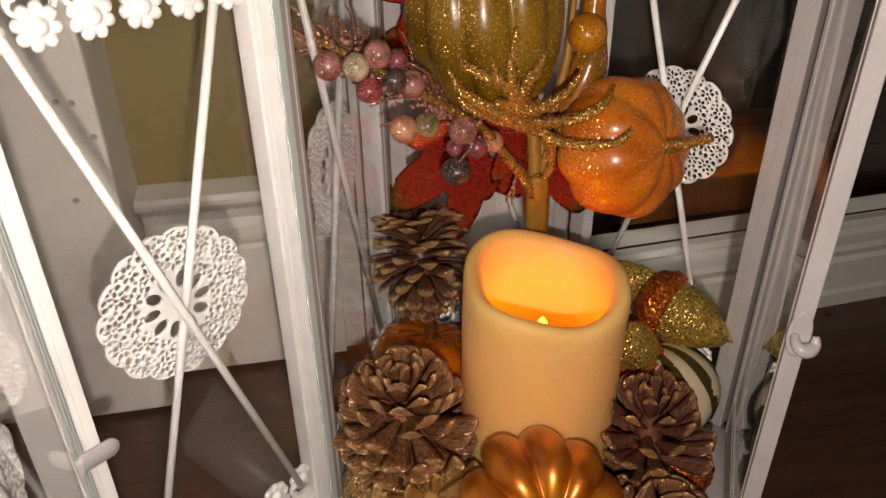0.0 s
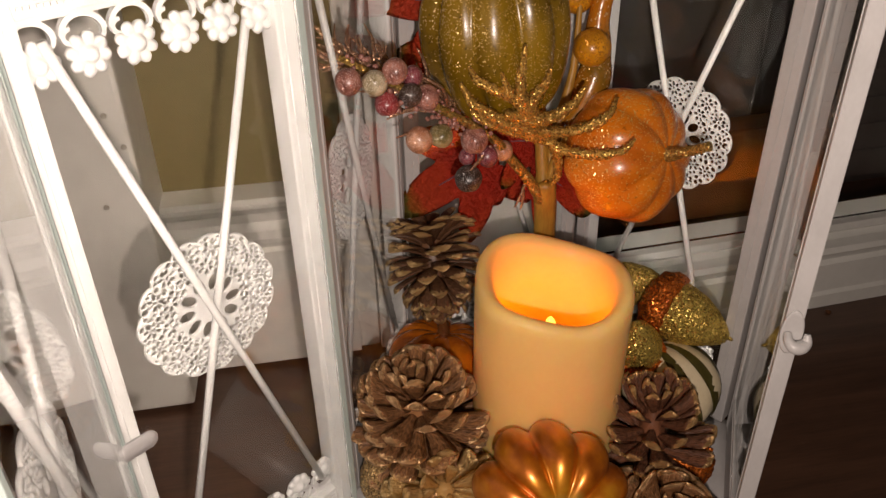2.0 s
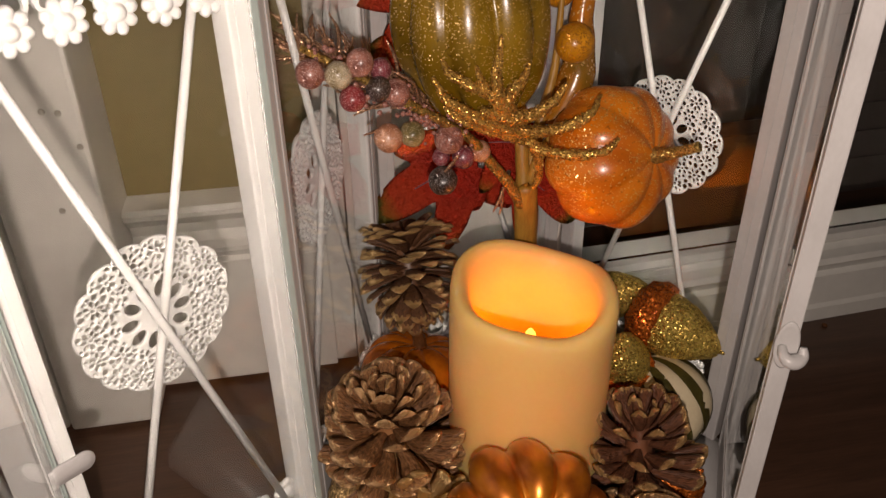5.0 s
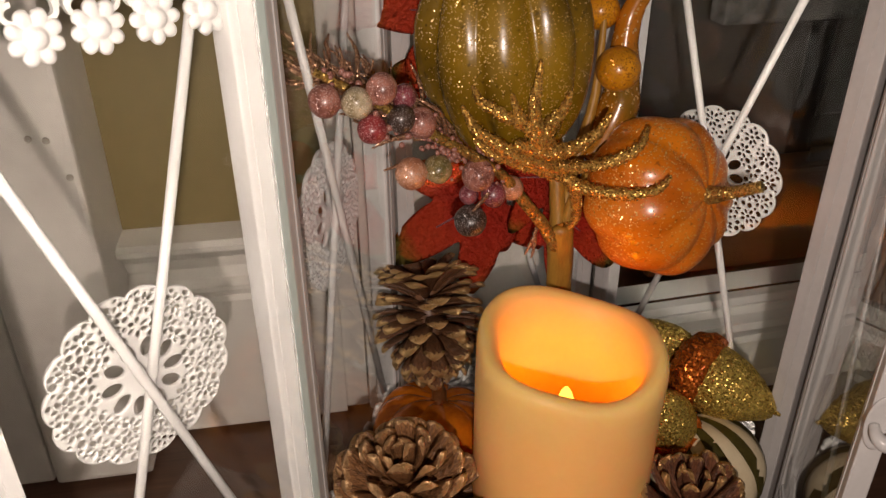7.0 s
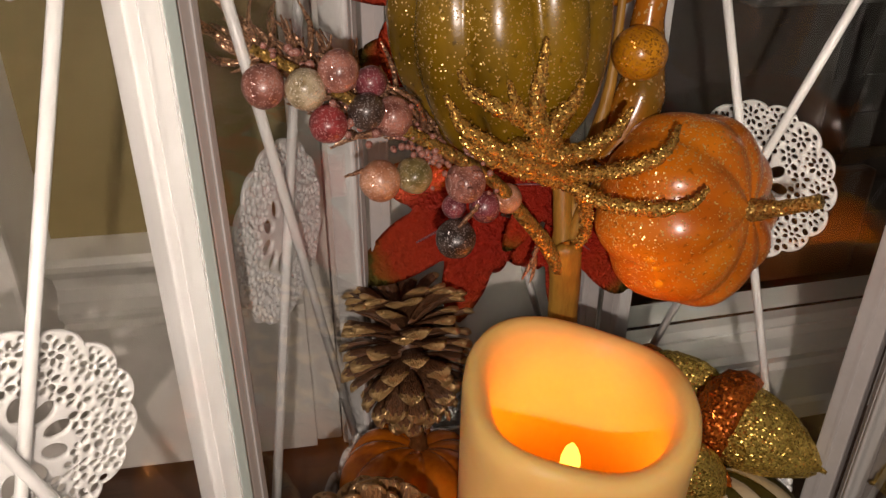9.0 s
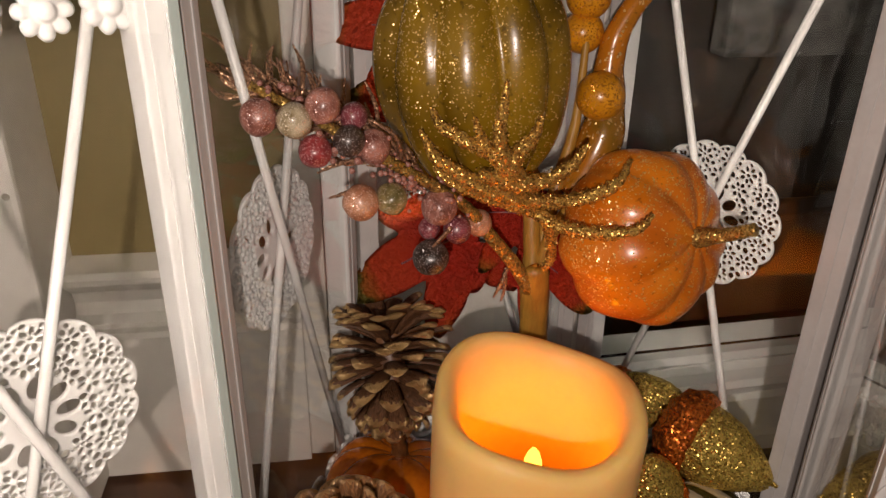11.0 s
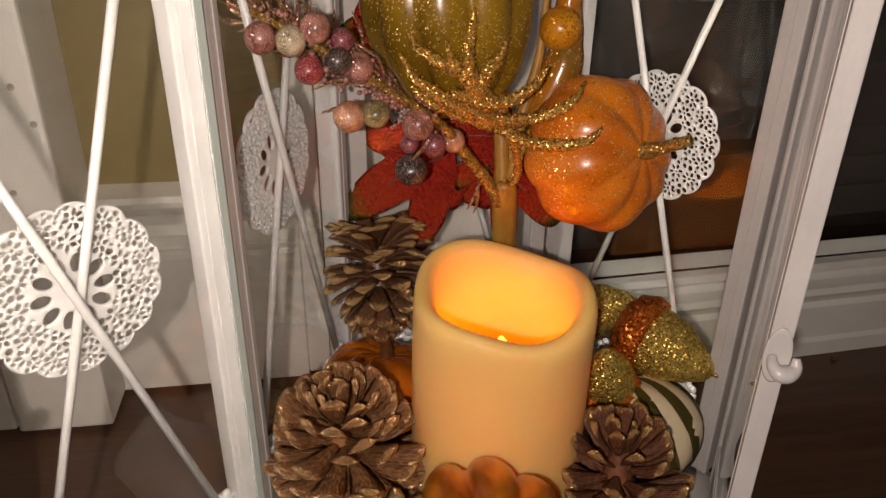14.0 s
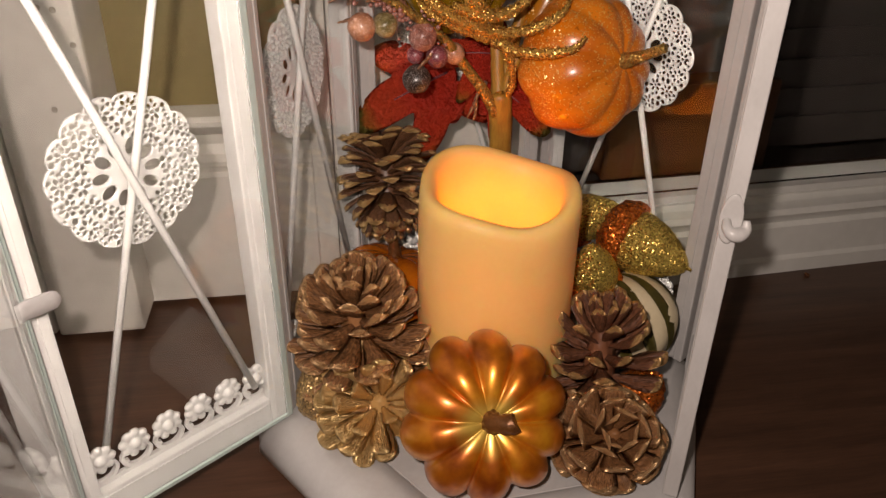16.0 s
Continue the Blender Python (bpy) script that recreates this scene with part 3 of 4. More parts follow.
SIDE_TOP, SIDE_RAIL, SIDE_MID = 0.3485, 0.0255, 0.1860
DOOR_RAIL, DOOR_MID = 0.0145, 0.1725
ME_SIDE, ME_LEAFFRAME = frame_mesh(0.0125, 0.0085, SIDE_RAIL, SIDE_TOP), frame_mesh(0.0100, 0.0095, DOOR_RAIL, HIGH)
ME_WIDE = frame_mesh(0.0125, 0.0085, SIDE_RAIL, SIDE_TOP, 0.0080)
ME_LACE, ME_FLOWER, ME_SCROLL, ME_ROD = lace(), flower(), scrolls(), rod_mesh()
ME_GLASS = mesh_of(boxed(-PANEL / 2 + 0.008, PANEL / 2 - 0.008, -0.0010, 0.0010, LOW + 0.020, SIDE_TOP - 0.020), "glass_pane", GLASS, False)
ME_WIDEGLASS = mesh_of(boxed(-PANEL / 2 + 0.008, PANEL / 2 - 0.001, -0.0010, 0.0010, LOW + 0.020, SIDE_TOP - 0.020), "glass_pane", GLASS, False)
ME_DOORGLASS = mesh_of(boxed(-PANEL / 2 + 0.0022, PANEL / 2 - 0.0022, -0.0012, 0.0012, LOW + 0.0022, HIGH - 0.0022), "glass_pane", GLASS, False)
ME_EDGE = mesh_of(boxed(-0.0016, 0.0016, -0.0013, 0.0013, LOW + 0.0004, HIGH - 0.0004, bevel=0.0004), "glass_edge", GLASSEDGE, False)
ME_EDGELOW = mesh_of(boxed(-PANEL / 2 + 0.0022, PANEL / 2 - 0.0022, -0.0013, 0.0013, -0.0009, 0.0009), "glass_edge", GLASSEDGE, False)


def glazed_side(name, m, me, label, door):
    """One glazed side: frame, pane, crossed rods, lace medallion and two rows of flowers."""
    fr = put(name, me, lantern, m, label)
    if door:
        top, rail, mid, out = HIGH, DOOR_RAIL, DOOR_MID, 0.0045
        g = put("glass_pane", ME_DOORGLASS, fr, m @ Matrix.Translation((0, -0.0028, 0)))
        for s in (-1, 1):
            put("glass_edge", ME_EDGE, fr, m @ Matrix.Translation((s * (PANEL / 2 - 0.0006), -0.0028, 0)), "pale green glass edge")
        for z in (LOW + 0.0013, HIGH - 0.0013):
            put("glass_edge", ME_EDGELOW, fr, m @ Matrix.Translation((0, -0.0028, z)), "pale green glass edge")
    else:
        top, rail, mid, out = SIDE_TOP, SIDE_RAIL, SIDE_MID, 0.0070
        g = put("glass_pane", ME_WIDEGLASS if me is ME_WIDE else ME_GLASS, fr, m @ Matrix.Translation((0, 0.0022, 0)))
    g.visible_shadow = False
    put("rod", ME_ROD, fr, m @ Matrix.Translation((0, out + 0.0014, mid - (0.0045 if door else 0))))
    put("rod", ME_ROD, fr, m @ Matrix.Translation((0, out - 0.0014, mid - (0.0045 if door else 0))) @ Matrix.Diagonal((-1, 1, 1, 1)))
    put("medallion", ME_LACE, fr, m @ Matrix.Translation((0, out + (0.0044 if door else 0.0038), mid)), "white cast lace medallion")
    for z, flip in ((LOW + rail + 0.002, 1), (top - rail - 0.002, -1)):
        put("scrollwork", ME_SCROLL, fr, m @ Matrix.Translation((0, 0.0055, z)) @ Matrix.Diagonal((1, 1, flip, 1)))
        for k in range(6):
            put("flower", ME_FLOWER, fr, m @ Matrix.Translation((-0.0392 + 0.01568 * k, 0.0045, z + flip * 0.0122)) @ Matrix.Rotation(0.2 * k, 4, "Y") @ Matrix.Scale(1.14, 4))
    return fr


# the side next to the door opening is slimmer and splayed a little outwards
front = corner(-60)
SPLAY = Matrix.Translation(front) @ Matrix.Rotation(radians(-4.5), 4, "Z") @ Matrix.Translation(-front)
SLIM = Matrix.Translation((0, 0.0009, 0)) @ Matrix.Diagonal((1, 0.54, 1, 1))
for deg in (-60, 0, 60, 120):
    glazed_side("side_panel", SPLAY @ side(deg) @ SLIM if deg < 0 else side(deg), ME_WIDE if deg == 0 else ME_SIDE, "white lantern side with crossed rods and lace", False)
# bars over the door opening
for deg in (180, 240):
    part("lintel", boxed(-PANEL / 2 - 0.0045, PANEL / 2 + 0.0045, 0.0, 0.0125 - 0.0003 * (deg > 200), 0.3105, SIDE_TOP, bevel=0.001), WHITE, lantern, "white bar over the door opening", side(deg), False)
# cast drop under the corner of the bars
part("corner_drop", lathe(bmesh.new(), [(0.0001, -0.0075), (0.0016, -0.0068), (0.0030, -0.0045), (0.0048, -0.0015), (0.0060, 0.001), (0.0001, 0.0012)], 20), WHITE, lantern, "white cast drop", Matrix.Translation(corner(240, RAD + 0.003, 0.3105)) @ Matrix.Scale(0.6, 4))
# the door is two sides joined at an angle, swung out on the hinge
hinge = corner(180)
SWING = Matrix.Translation(hinge + Vector((-0.002, 0.001, 0))) @ Matrix.Rotation(radians(-86.8), 4, "Z") @ Matrix.Translation(-hinge)
leaf_a = glazed_side("door_leaf", SWING @ side(180), ME_LEAFFRAME, "white open door leaf with crossed rods and lace", True)
leaf_b = glazed_side("door_leaf", SWING @ side(240), ME_LEAFFRAME, "white open door leaf with crossed rods and lace", True)
# white pill-shaped clip on the far stile of the open door, with its wire ring
LA = SWING @ side(180)
bm = bmesh.new()
lathe(bm, [(0.0001, -0.0008), (0.0036, -0.0008), (0.0040, 0.0), (0.0036, 0.0008), (0.0001, 0.0008)], 24, lambda a, r, z: (r * math.cos(a) + math.copysign(0.0062, math.cos(a)), z, r * math.sin(a)))
bmesh.ops.recalc_face_normals(bm, faces=bm.faces)
CL = LA @ Matrix.Translation((-0.0485, -0.0045, 0.139))
clip = part("door_clip", bm, WHITE, leaf_a, "white pill-shaped clip", CL)
# latch hook on the free post
DS = side(-60)
LM = DS @ Matrix.Translation((PANEL / 2, 0.0044, 0.166)) @ Matrix.Rotation(radians(-90), 4, "Z") @ Matrix.Scale(0.70, 4)
bm = bmesh.new()
lathe(bm, [(0.0001, 0.0), (0.0070, 0.0), (0.0075, 0.0006), (0.0070, 0.0012), (0.0056, 0.0009), (0.0001, 0.0009)], 36, lambda a, r, z: (0.80 * r * math.cos(a), z, 1.95 * r * math.sin(a)))
bmesh.ops.recalc_face_normals(bm, faces=bm.faces)
latch = part("latch", bm, WHITE, lantern, "white latch plate with a hook", LM)
part("hook", tube(bmesh.new(), spline([(0.0020, 0.001, -0.001, 0.0022), (0.0015, 0.0052, -0.0030, 0.0028), (-0.0012, 0.0072, -0.0050, 0.0037), (-0.0050, 0.0062, -0.0054, 0.0040), (-0.0078, 0.0040, -0.0030, 0.0030), (-0.0074, 0.0028, 0.0014, 0.0017)], 6), 12), WHITE, latch, "", LM)

# ---------------------------------------------------------------- candle
CX, CY, CZ = 0.0455, 0.2962, 0.0221
candle = thing("candle", "ivory wax flameless candle with a wavy melted rim, glowing", "candle", Matrix.Translation((CX, CY, CZ)))
bm = bmesh.new()


def rim(a):
    """Height of the melted rim: a dip in front, a crest behind."""
    def swell(middle, wide):
        d = (math.degrees(a) - middle + 180) % 360 - 180
        return math.exp(-(d / wide) ** 2)
    return 0.0046 * swell(122, 42) - 0.0058 * swell(-72, 36) - 0.0026 * swell(55, 30) + 0.0024 * swell(-8, 32)


def wax(a, r, z):
    k = max(0.0, (z - 0.085) / 0.03)
    sq = 1 + (0.040 if r > 0.034 else 0.055) * math.cos(4 * (a - radians(48))) * min(k, 1.0)
    return (r * sq * math.cos(a), r * sq * math.sin(a), z + rim(a) * k)


lathe(bm, [(0.0002, 0.0), (0.036, 0.0), (0.0388, 0.002), (0.0394, 0.006), (0.0392, 0.03), (0.0390, 0.06), (0.0391, 0.094), (0.0395, 0.108), (0.0396, 0.1140), (0.0390, 0.1182), (0.0374, 0.1206), (0.0352, 0.1212), (0.0330, 0.1202),
           (0.0308, 0.1170), (0.0298, 0.111), (0.0300, 0.090), (0.0320, 0.060), (0.0318, 0.040), (0.030, 0.037), (0.015, 0.0365), (0.0002, 0.036)], 96, wax)
part("wax_body", bm, WAX, candle, "ivory wax body with a hollow top", Matrix.Translation((CX, CY, CZ)))
F0M = Matrix.Translation((CX, CY, CZ + 0.0815))
part("bulb_cup", lathe(bmesh.new(), [(0.0001, -0.0455), (0.010, -0.0455), (0.0095, -0.010), (0.006, -0.004), (0.0034, 0.0035), (0.0001, 0.0035)], 24), DARKPLASTIC, candle, "amber plastic bulb holder", F0M)
fl = part("flame", lathe(bmesh.new(), [(0.0001, 0.003), (0.0030, 0.0035), (0.0036, 0.006), (0.0033, 0.009), (0.0022, 0.0125), (0.0009, 0.0145), (0.0001, 0.015)], 20), FLAME, candle, "glowing yellow plastic flame", F0M)
fl.visible_shadow = False

# ---------------------------------------------------------------- pumpkins on the lantern floor


def pumpkin(name, label, place, axis, r, squash, ribs, depth, skin, spin, stem_points, stem_mat):
    m = aim(place, axis, spin)
    t = thing(name, label, "pumpkin", m)
    part("flesh", ribbed(bmesh.new(), r, squash, ribs, depth, 0.42, 144, 36, 0.0, 0.5), skin, t, "ribbed lacquered skin", m)
    part("stem", tube(bmesh.new(), spline(stem_points, 6), 12, 0.25, 500.0), stem_mat, t, "short cut stem", m)
    return t


pumpkin("metallic_pumpkin", "shiny copper and gold ribbed pumpkin in front of the candle", (0.0405, 0.2290, 0.0600), (0.10, -0.80, 0.52), 0.0380, 0.92, 10, 0.20, BRONZE, 15,
        [(0, 0, 0.012, 0.0066), (0.001, 0.0, 0.0205, 0.0052), (0.004, -0.001, 0.0265, 0.0040), (0.0085, -0.002, 0.0285, 0.0044), (0.0095, -0.002, 0.0288, 0.0030)], BROWNSTEM)
pumpkin("bronze_pumpkin", "shiny bronze ribbed pumpkin tucked behind the pine cones", (-0.0115, 0.332, 0.060), (0.12, 0.25, 0.95), 0.0325, 0.95, 10, 0.10, COPPER, 40,
        [(0, 0, 0.017, 0.0045), (0.001, 0.001, 0.023, 0.0034), (0.003, 0.002, 0.028, 0.0030)], BROWNSTEM)

# striped gourd
GM = aim((0.1200, 0.3190, 0.0520), (-0.45, 0.45, 0.77), 10)
gourd = thing("striped_gourd", "small cream gourd with dark green stripes on the lantern floor", "gourd", GM)
part("flesh", ribbed(bmesh.new(), 0.0275, 0.95, 11, 0.012, 0.05, 88, 24), STRIPE_CREAM, gourd, "cream gourd skin", GM)
for k in range(11):
    bm = bmesh.new()
    a0 = 2 * math.pi * (k + 0.5) / 11
    rows = []
    for i in range(15):
        h = math.pi * (0.10 + 0.80 * i / 14)
        wide = 0.10 + 0.035 * math.sin(h) + 0.02 * noise.noise(Vector((k * 3.1, i * 0.7, 0)))
        a1 = a0 + 0.05 * math.sin(h * 2 + k)
        rr = 0.0281
        rows.append([bm.verts.new((rr * math.sin(h) * math.cos(a1 + s * wide), rr * math.sin(h) * math.sin(a1 + s * wide), rr * 0.95 * math.cos(h))) for s in (-1, -0.35, 0.35, 1)])
    for p, q in zip(rows, rows[1:]):
        for j in range(3):
            bm.faces.new((p[j], p[j + 1], q[j + 1], q[j]))
    bmesh.ops.solidify(bm, geom=bm.faces[:], thickness=0.0008)
    part("stripe", bm, STRIPE_GREEN, gourd, "dark green stripe", GM)

# ---------------------------------------------------------------- pine cones


def cone_scale(wide, thick, curl):
    """One woody scale: narrow at its foot, broad and rounded at its tip, with a thick lip. Length 1 along x."""
    bm = bmesh.new()
    rows = []
    for x, w, t in ((0.0, 0.20, 0.10), (0.35, 0.48, 0.09), (0.66, 0.84, 0.10), (0.86, 1.0, 0.16), (0.97, 0.97, 0.20), (1.03, 0.74, 0.15)):
        z = curl * x * x
        half = wide * w / 2
        rows.append([bm.verts.new((x - 0.06 * (abs(s) ** 2) * w, s * half, z + up * t * thick * (1 - 0.5 * abs(s)) - 0.10 * abs(s) ** 2 * w * wide)) for s, up in ((-1, 0), (-0.5, 1), (0, 1.25), (0.5, 1), (1, 0), (0.5, -1), (0, -1), (-0.5, -1))])
    for p, q in zip(rows, rows[1:]):
        for k in range(8):
            j = (k + 1) % 8
            bm.faces.new((p[k], p[j], q[j], q[k]))
    bm.faces.new(rows[0][::-1])
    bm.faces.new(rows[-1])
    bmesh.ops.recalc_face_normals(bm, faces=bm.faces)
    return bm


SCALES = {}


def pine_cone(label, place, axis, length, radius, count, material, seed, wide=0.55, low=-25, high=66, curl=0.10, blunt=0.35, spin=0.0, wild=11):
    """Scales in a spiral round a core; place is the middle of the core."""
    rnd = random.Random(seed)
    m = aim(place, axis, spin)
    t = thing("pine_cone", label, "pine cone", m, "pine cones round the candle")
    core = tube(bmesh.new(), [(0, 0, -length * 0.42, radius * 0.10), (0, 0, -length * 0.30, radius * 0.24), (0, 0, 0, radius * 0.26), (0, 0, length * 0.28, radius * 0.15), (0, 0, length * 0.44, radius * 0.05)], 12)
    part("core", core, material, t, "woody core", m)
    key = (material.name, wide, curl)
    if key not in SCALES:
        SCALES[key] = mesh_of(cone_scale(wide, 0.36, curl), "scale", material)
    for k in range(count):
        h = (k + 0.5) / count
        ang = radians(137.508 * k + rnd.uniform(-7, 7))
        el = radians(low + (high - low) * h ** 1.5 + rnd.uniform(-wild, wild))
        body = (1 - blunt * (1 - min(1, h / 0.22)) ** 2) * math.sqrt(max(0.05, 1 - max(0, (h - 0.25) / 0.78) ** 2.0))
        ln = radius * (0.32 + 0.62 * body) * rnd.uniform(0.92, 1.07)
        z = length * (-0.40 + 0.74 * h)
        s = m @ Matrix.Rotation(ang, 4, "Z") @ Matrix.Translation((radius * 0.06, 0, z)) @ Matrix.Rotation(-el, 4, "Y") @ Matrix.Rotation(rnd.uniform(-0.30, 0.30), 4, "X") @ Matrix.Scale(ln, 4)
        put("scale", SCALES[key], t, s)
    return t


pine_cone("large brown pine cone with gold-brushed scale tips", (-0.0215, 0.2790, 0.0700), (-0.04, -0.20, 0.97), 0.062, 0.0355, 104, CONE_BROWN, 1, 0.44, -34, 74, 0.16)
pine_cone("dark brown pine cone perched above the bronze pumpkin", (-0.0140, 0.3470, 0.1165), (0.06, -0.38, -0.92), 0.046, 0.0262, 116, CONE_DARK, 2, 0.46, -50, 52, 0.30)
pine_cone("gilded pine cone lying open beside the metallic pumpkin", (-0.0100, 0.2560, 0.0400), (0.10, -0.66, 0.75), 0.036, 0.0330, 46, CONE_GOLD, 3, 0.40, -24, 62, 0.14, 0.35, 0.0, 22)
pine_cone("reddish brown open pine cone on the lantern floor", (0.0985, 0.2745, 0.0590), (-0.04, -0.06, 0.99), 0.060, 0.0310, 64, CONE_RED, 4, 0.40, -26, 72, 0.14)
pine_cone("small brown pine cone with its blunt end up", (0.0985, 0.2350, 0.0430), (0.02, -0.62, 0.78), 0.038, 0.0265, 50, CONE_BROWN, 5, 0.68, -26, 62, 0.24)

# ---------------------------------------------------------------- glitter acorns


def acorn(name, label, place, axis, r, length, nut, cap_mat, cap=True, lumps=0.05, category="ornament"):
    m = aim(place, axis)
    t = thing(name, label, category, m)
    prof = []
    for i in range(19):
        u = i / 18
        z = -length * 0.5 + length * u
        rr = r * math.sin(math.pi * (0.04 + 0.94 * u) ** 0.85) ** 0.62
        prof.append((max(0.0003, rr * (1 - 0.25 * u)), z))
    bm = lathe(bmesh.new(), prof, 40)
    for v in bm.verts:
        v.co *= 1 + lumps * noise.noise(v.co * 420)
    part("nut", bm, nut, t, "glittered nut", m)
    part("tip", tube(bmesh.new(), [(0, 0, length * 0.47, 0.0016), (0, 0, length * 0.56, 0.0007)], 8), nut, t, "", m)
    if cap:
        bm = lathe(bmesh.new(), [(0.0003, -length * 0.56), (r * 0.55, -length * 0.53), (r * 0.92, -length * 0.45), (r * 1.08, -length * 0.33), (r * 1.08, -length * 0.22), (r * 1.0, -length * 0.16), (r * 0.85, -length * 0.18)], 40)
        for v in bm.verts:
            v.co *= 1 + 0.09 * noise.noise(v.co * 520)
        part("cap", bm, cap_mat, t, "copper glitter cap", m)
    return t


acorn("glitter_acorn", "gold glitter acorn with a copper glitter cap", (0.1290, 0.3350, 0.0890), (0.030, -0.024, -0.006), 0.0195, 0.0480, GOLDGLIT, ORANGEGLIT)
acorn("glitter_acorn", "gold glitter acorn standing behind the candle", (0.1035, 0.3685, 0.0900), (0.022, -0.012, 0.012), 0.0155, 0.0400, GOLDGLIT, ORANGEGLIT)
acorn("glitter_acorn", "dark gold glitter acorn wedged beside the candle", (0.0985, 0.3190, 0.0830), (-0.15, -0.3, 0.9), 0.0145, 0.0380, GOLDGLIT, ORANGEGLIT)
acorn("glitter_berry", "copper glitter berry between the pine cones", (0.1205, 0.2720, 0.0400), (0.4, -0.3, 0.85), 0.0140, 0.0330, ORANGEGLIT, ORANGEGLIT, False, 0.14)
acorn("champagne_acorn", "champagne glitter acorn at the lantern's open edge", (-0.0420, 0.2690, 0.0370), (-0.25, 0.1, 0.96), 0.0150, 0.0310, CHAMPAGNE, CHAMPAGNE, False, 0.06)

# ---------------------------------------------------------------- autumn pick
PICK = Matrix.Translation((0.0475, 0.3510, 0.0221))
pick = thing("autumn_pick", "artificial autumn pick with gourd, pumpkin, berries and red leaves", "floral pick", PICK)


def pick_tube(name, points, material, label="", seg=10, rough=0.15, freq=700.0, parent=None):
    return part(name, tube(bmesh.new(), spline(points, 6), seg, rough, freq), material, parent or pick, label)


pick_tube("stem", [(0.0475, 0.3510, 0.0222, 0.0056), (0.0478, 0.3505, 0.100, 0.0056), (0.0470, 0.3485, 0.145, 0.0058), (0.0455, 0.3465, 0.166, 0.0062), (0.0452, 0.3464, 0.169, 0.0050)], STEM, "tan wrapped wire stem")
pick_tube("branch", [(0.0452, 0.3465, 0.160, 0.0042), (0.0440, 0.3500, 0.178, 0.0036), (0.0425, 0.3560, 0.200, 0.0036), (0.0400, 0.3600, 0.215, 0.0034)], STEM, "tan wrapped branch")
pick_tube("branch", [(0.0440, 0.3450, 0.160, 0.0034), (0.0360, 0.3400, 0.174, 0.0028), (0.0270, 0.3350, 0.187, 0.0026), (0.0150, 0.3270, 0.2040, 0.0022), (-0.0080, 0.3130, 0.2230, 0.0020), (-0.0300, 0.3020, 0.2400, 0.0018), (-0.0500, 0.2980, 0.2520, 0.0014)], STEMGLIT, "gold berry branch")
pick_tube("branch", [(0.0460, 0.3470, 0.163, 0.0030), (0.0520, 0.3480, 0.185, 0.0026), (0.0610, 0.3500, 0.196, 0.0024), (0.0700, 0.3480, 0.198, 0.0030)], STEM, "tan branch to the small pumpkin")
pick_tube("branch", [(0.0460, 0.3500, 0.168, 0.0030), (0.0530, 0.3580, 0.200, 0.0030), (0.0590, 0.3640, 0.225, 0.0020), (0.0610, 0.3690, 0.262, 0.0014)], STEM, "thin ochre branch")

# olive gourd
OG = aim((0.0185, 0.3480, 0.2480), (-0.10, -0.02, 1.0), 25)
bm = ribbed(bmesh.new(), 0.0360, 1.42, 9, 0.13, 0.06, 126, 36, 0, 0.8)
for v in bm.verts:
    k = v.co.z / 0.0511
    v.co.x *= 1 - 0.10 * max(0, -k) ** 2 - 0.12 * max(0, k) ** 2
    v.co.y *= 1 - 0.10 * max(0, -k) ** 2 - 0.12 * max(0, k) ** 2
part("gourd", bm, GREENGOURD, pick, "olive green ribbed gourd dusted with gold glitter", OG)
# orange pumpkin with its stem to the side
PM = aim((0.0860, 0.3425, 0.1860), (0.62, -0.66, 0.30), 20)
pm = part("pumpkin", ribbed(bmesh.new(), 0.0345, 0.92, 9, 0.065, 0.25, 108, 30, 0, 1.1), PUMPKIN, pick, "orange ribbed pumpkin dusted with glitter", PM)
part("pumpkin_stem", tube(bmesh.new(), spline([(0, 0, 0.020, 0.0052), (0, 0, 0.026, 0.0036), (0.0005, 0.001, 0.036, 0.0026), (0.0012, 0.003, 0.047, 0.0023)], 6), 12, 0.2, 600.0), STEMGLIT, pm, "gold glitter stem", PM)
# ochre balls and the small necked gourd
for c, r in (((0.0668, 0.3590, 0.2365), 0.0094), ((0.0610, 0.3740, 0.2710), 0.0087), ((0.0600, 0.3745, 0.2575), 0.0082)):
    part("ball", ball(bmesh.new(), r, 32, 18), YELLOWBALL, pick, "ochre ball dusted with glitter", Matrix.Translation(c))
pick_tube("necked_gourd", [(0.0570, 0.3560, 0.197, 0.004), (0.0640, 0.3600, 0.206, 0.0070), (0.0695, 0.3640, 0.219, 0.0088), (0.0710, 0.3680, 0.232, 0.0070), (0.0710, 0.3710, 0.248, 0.0058), (0.0745, 0.3710, 0.2620, 0.0046), (0.0815, 0.3680, 0.2740, 0.0040), (0.0885, 0.3620, 0.2820, 0.0030), (0.0895, 0.3615, 0.2830, 0.0012)], NECK, "small orange and green necked gourd", 20, 0.10, 120.0)

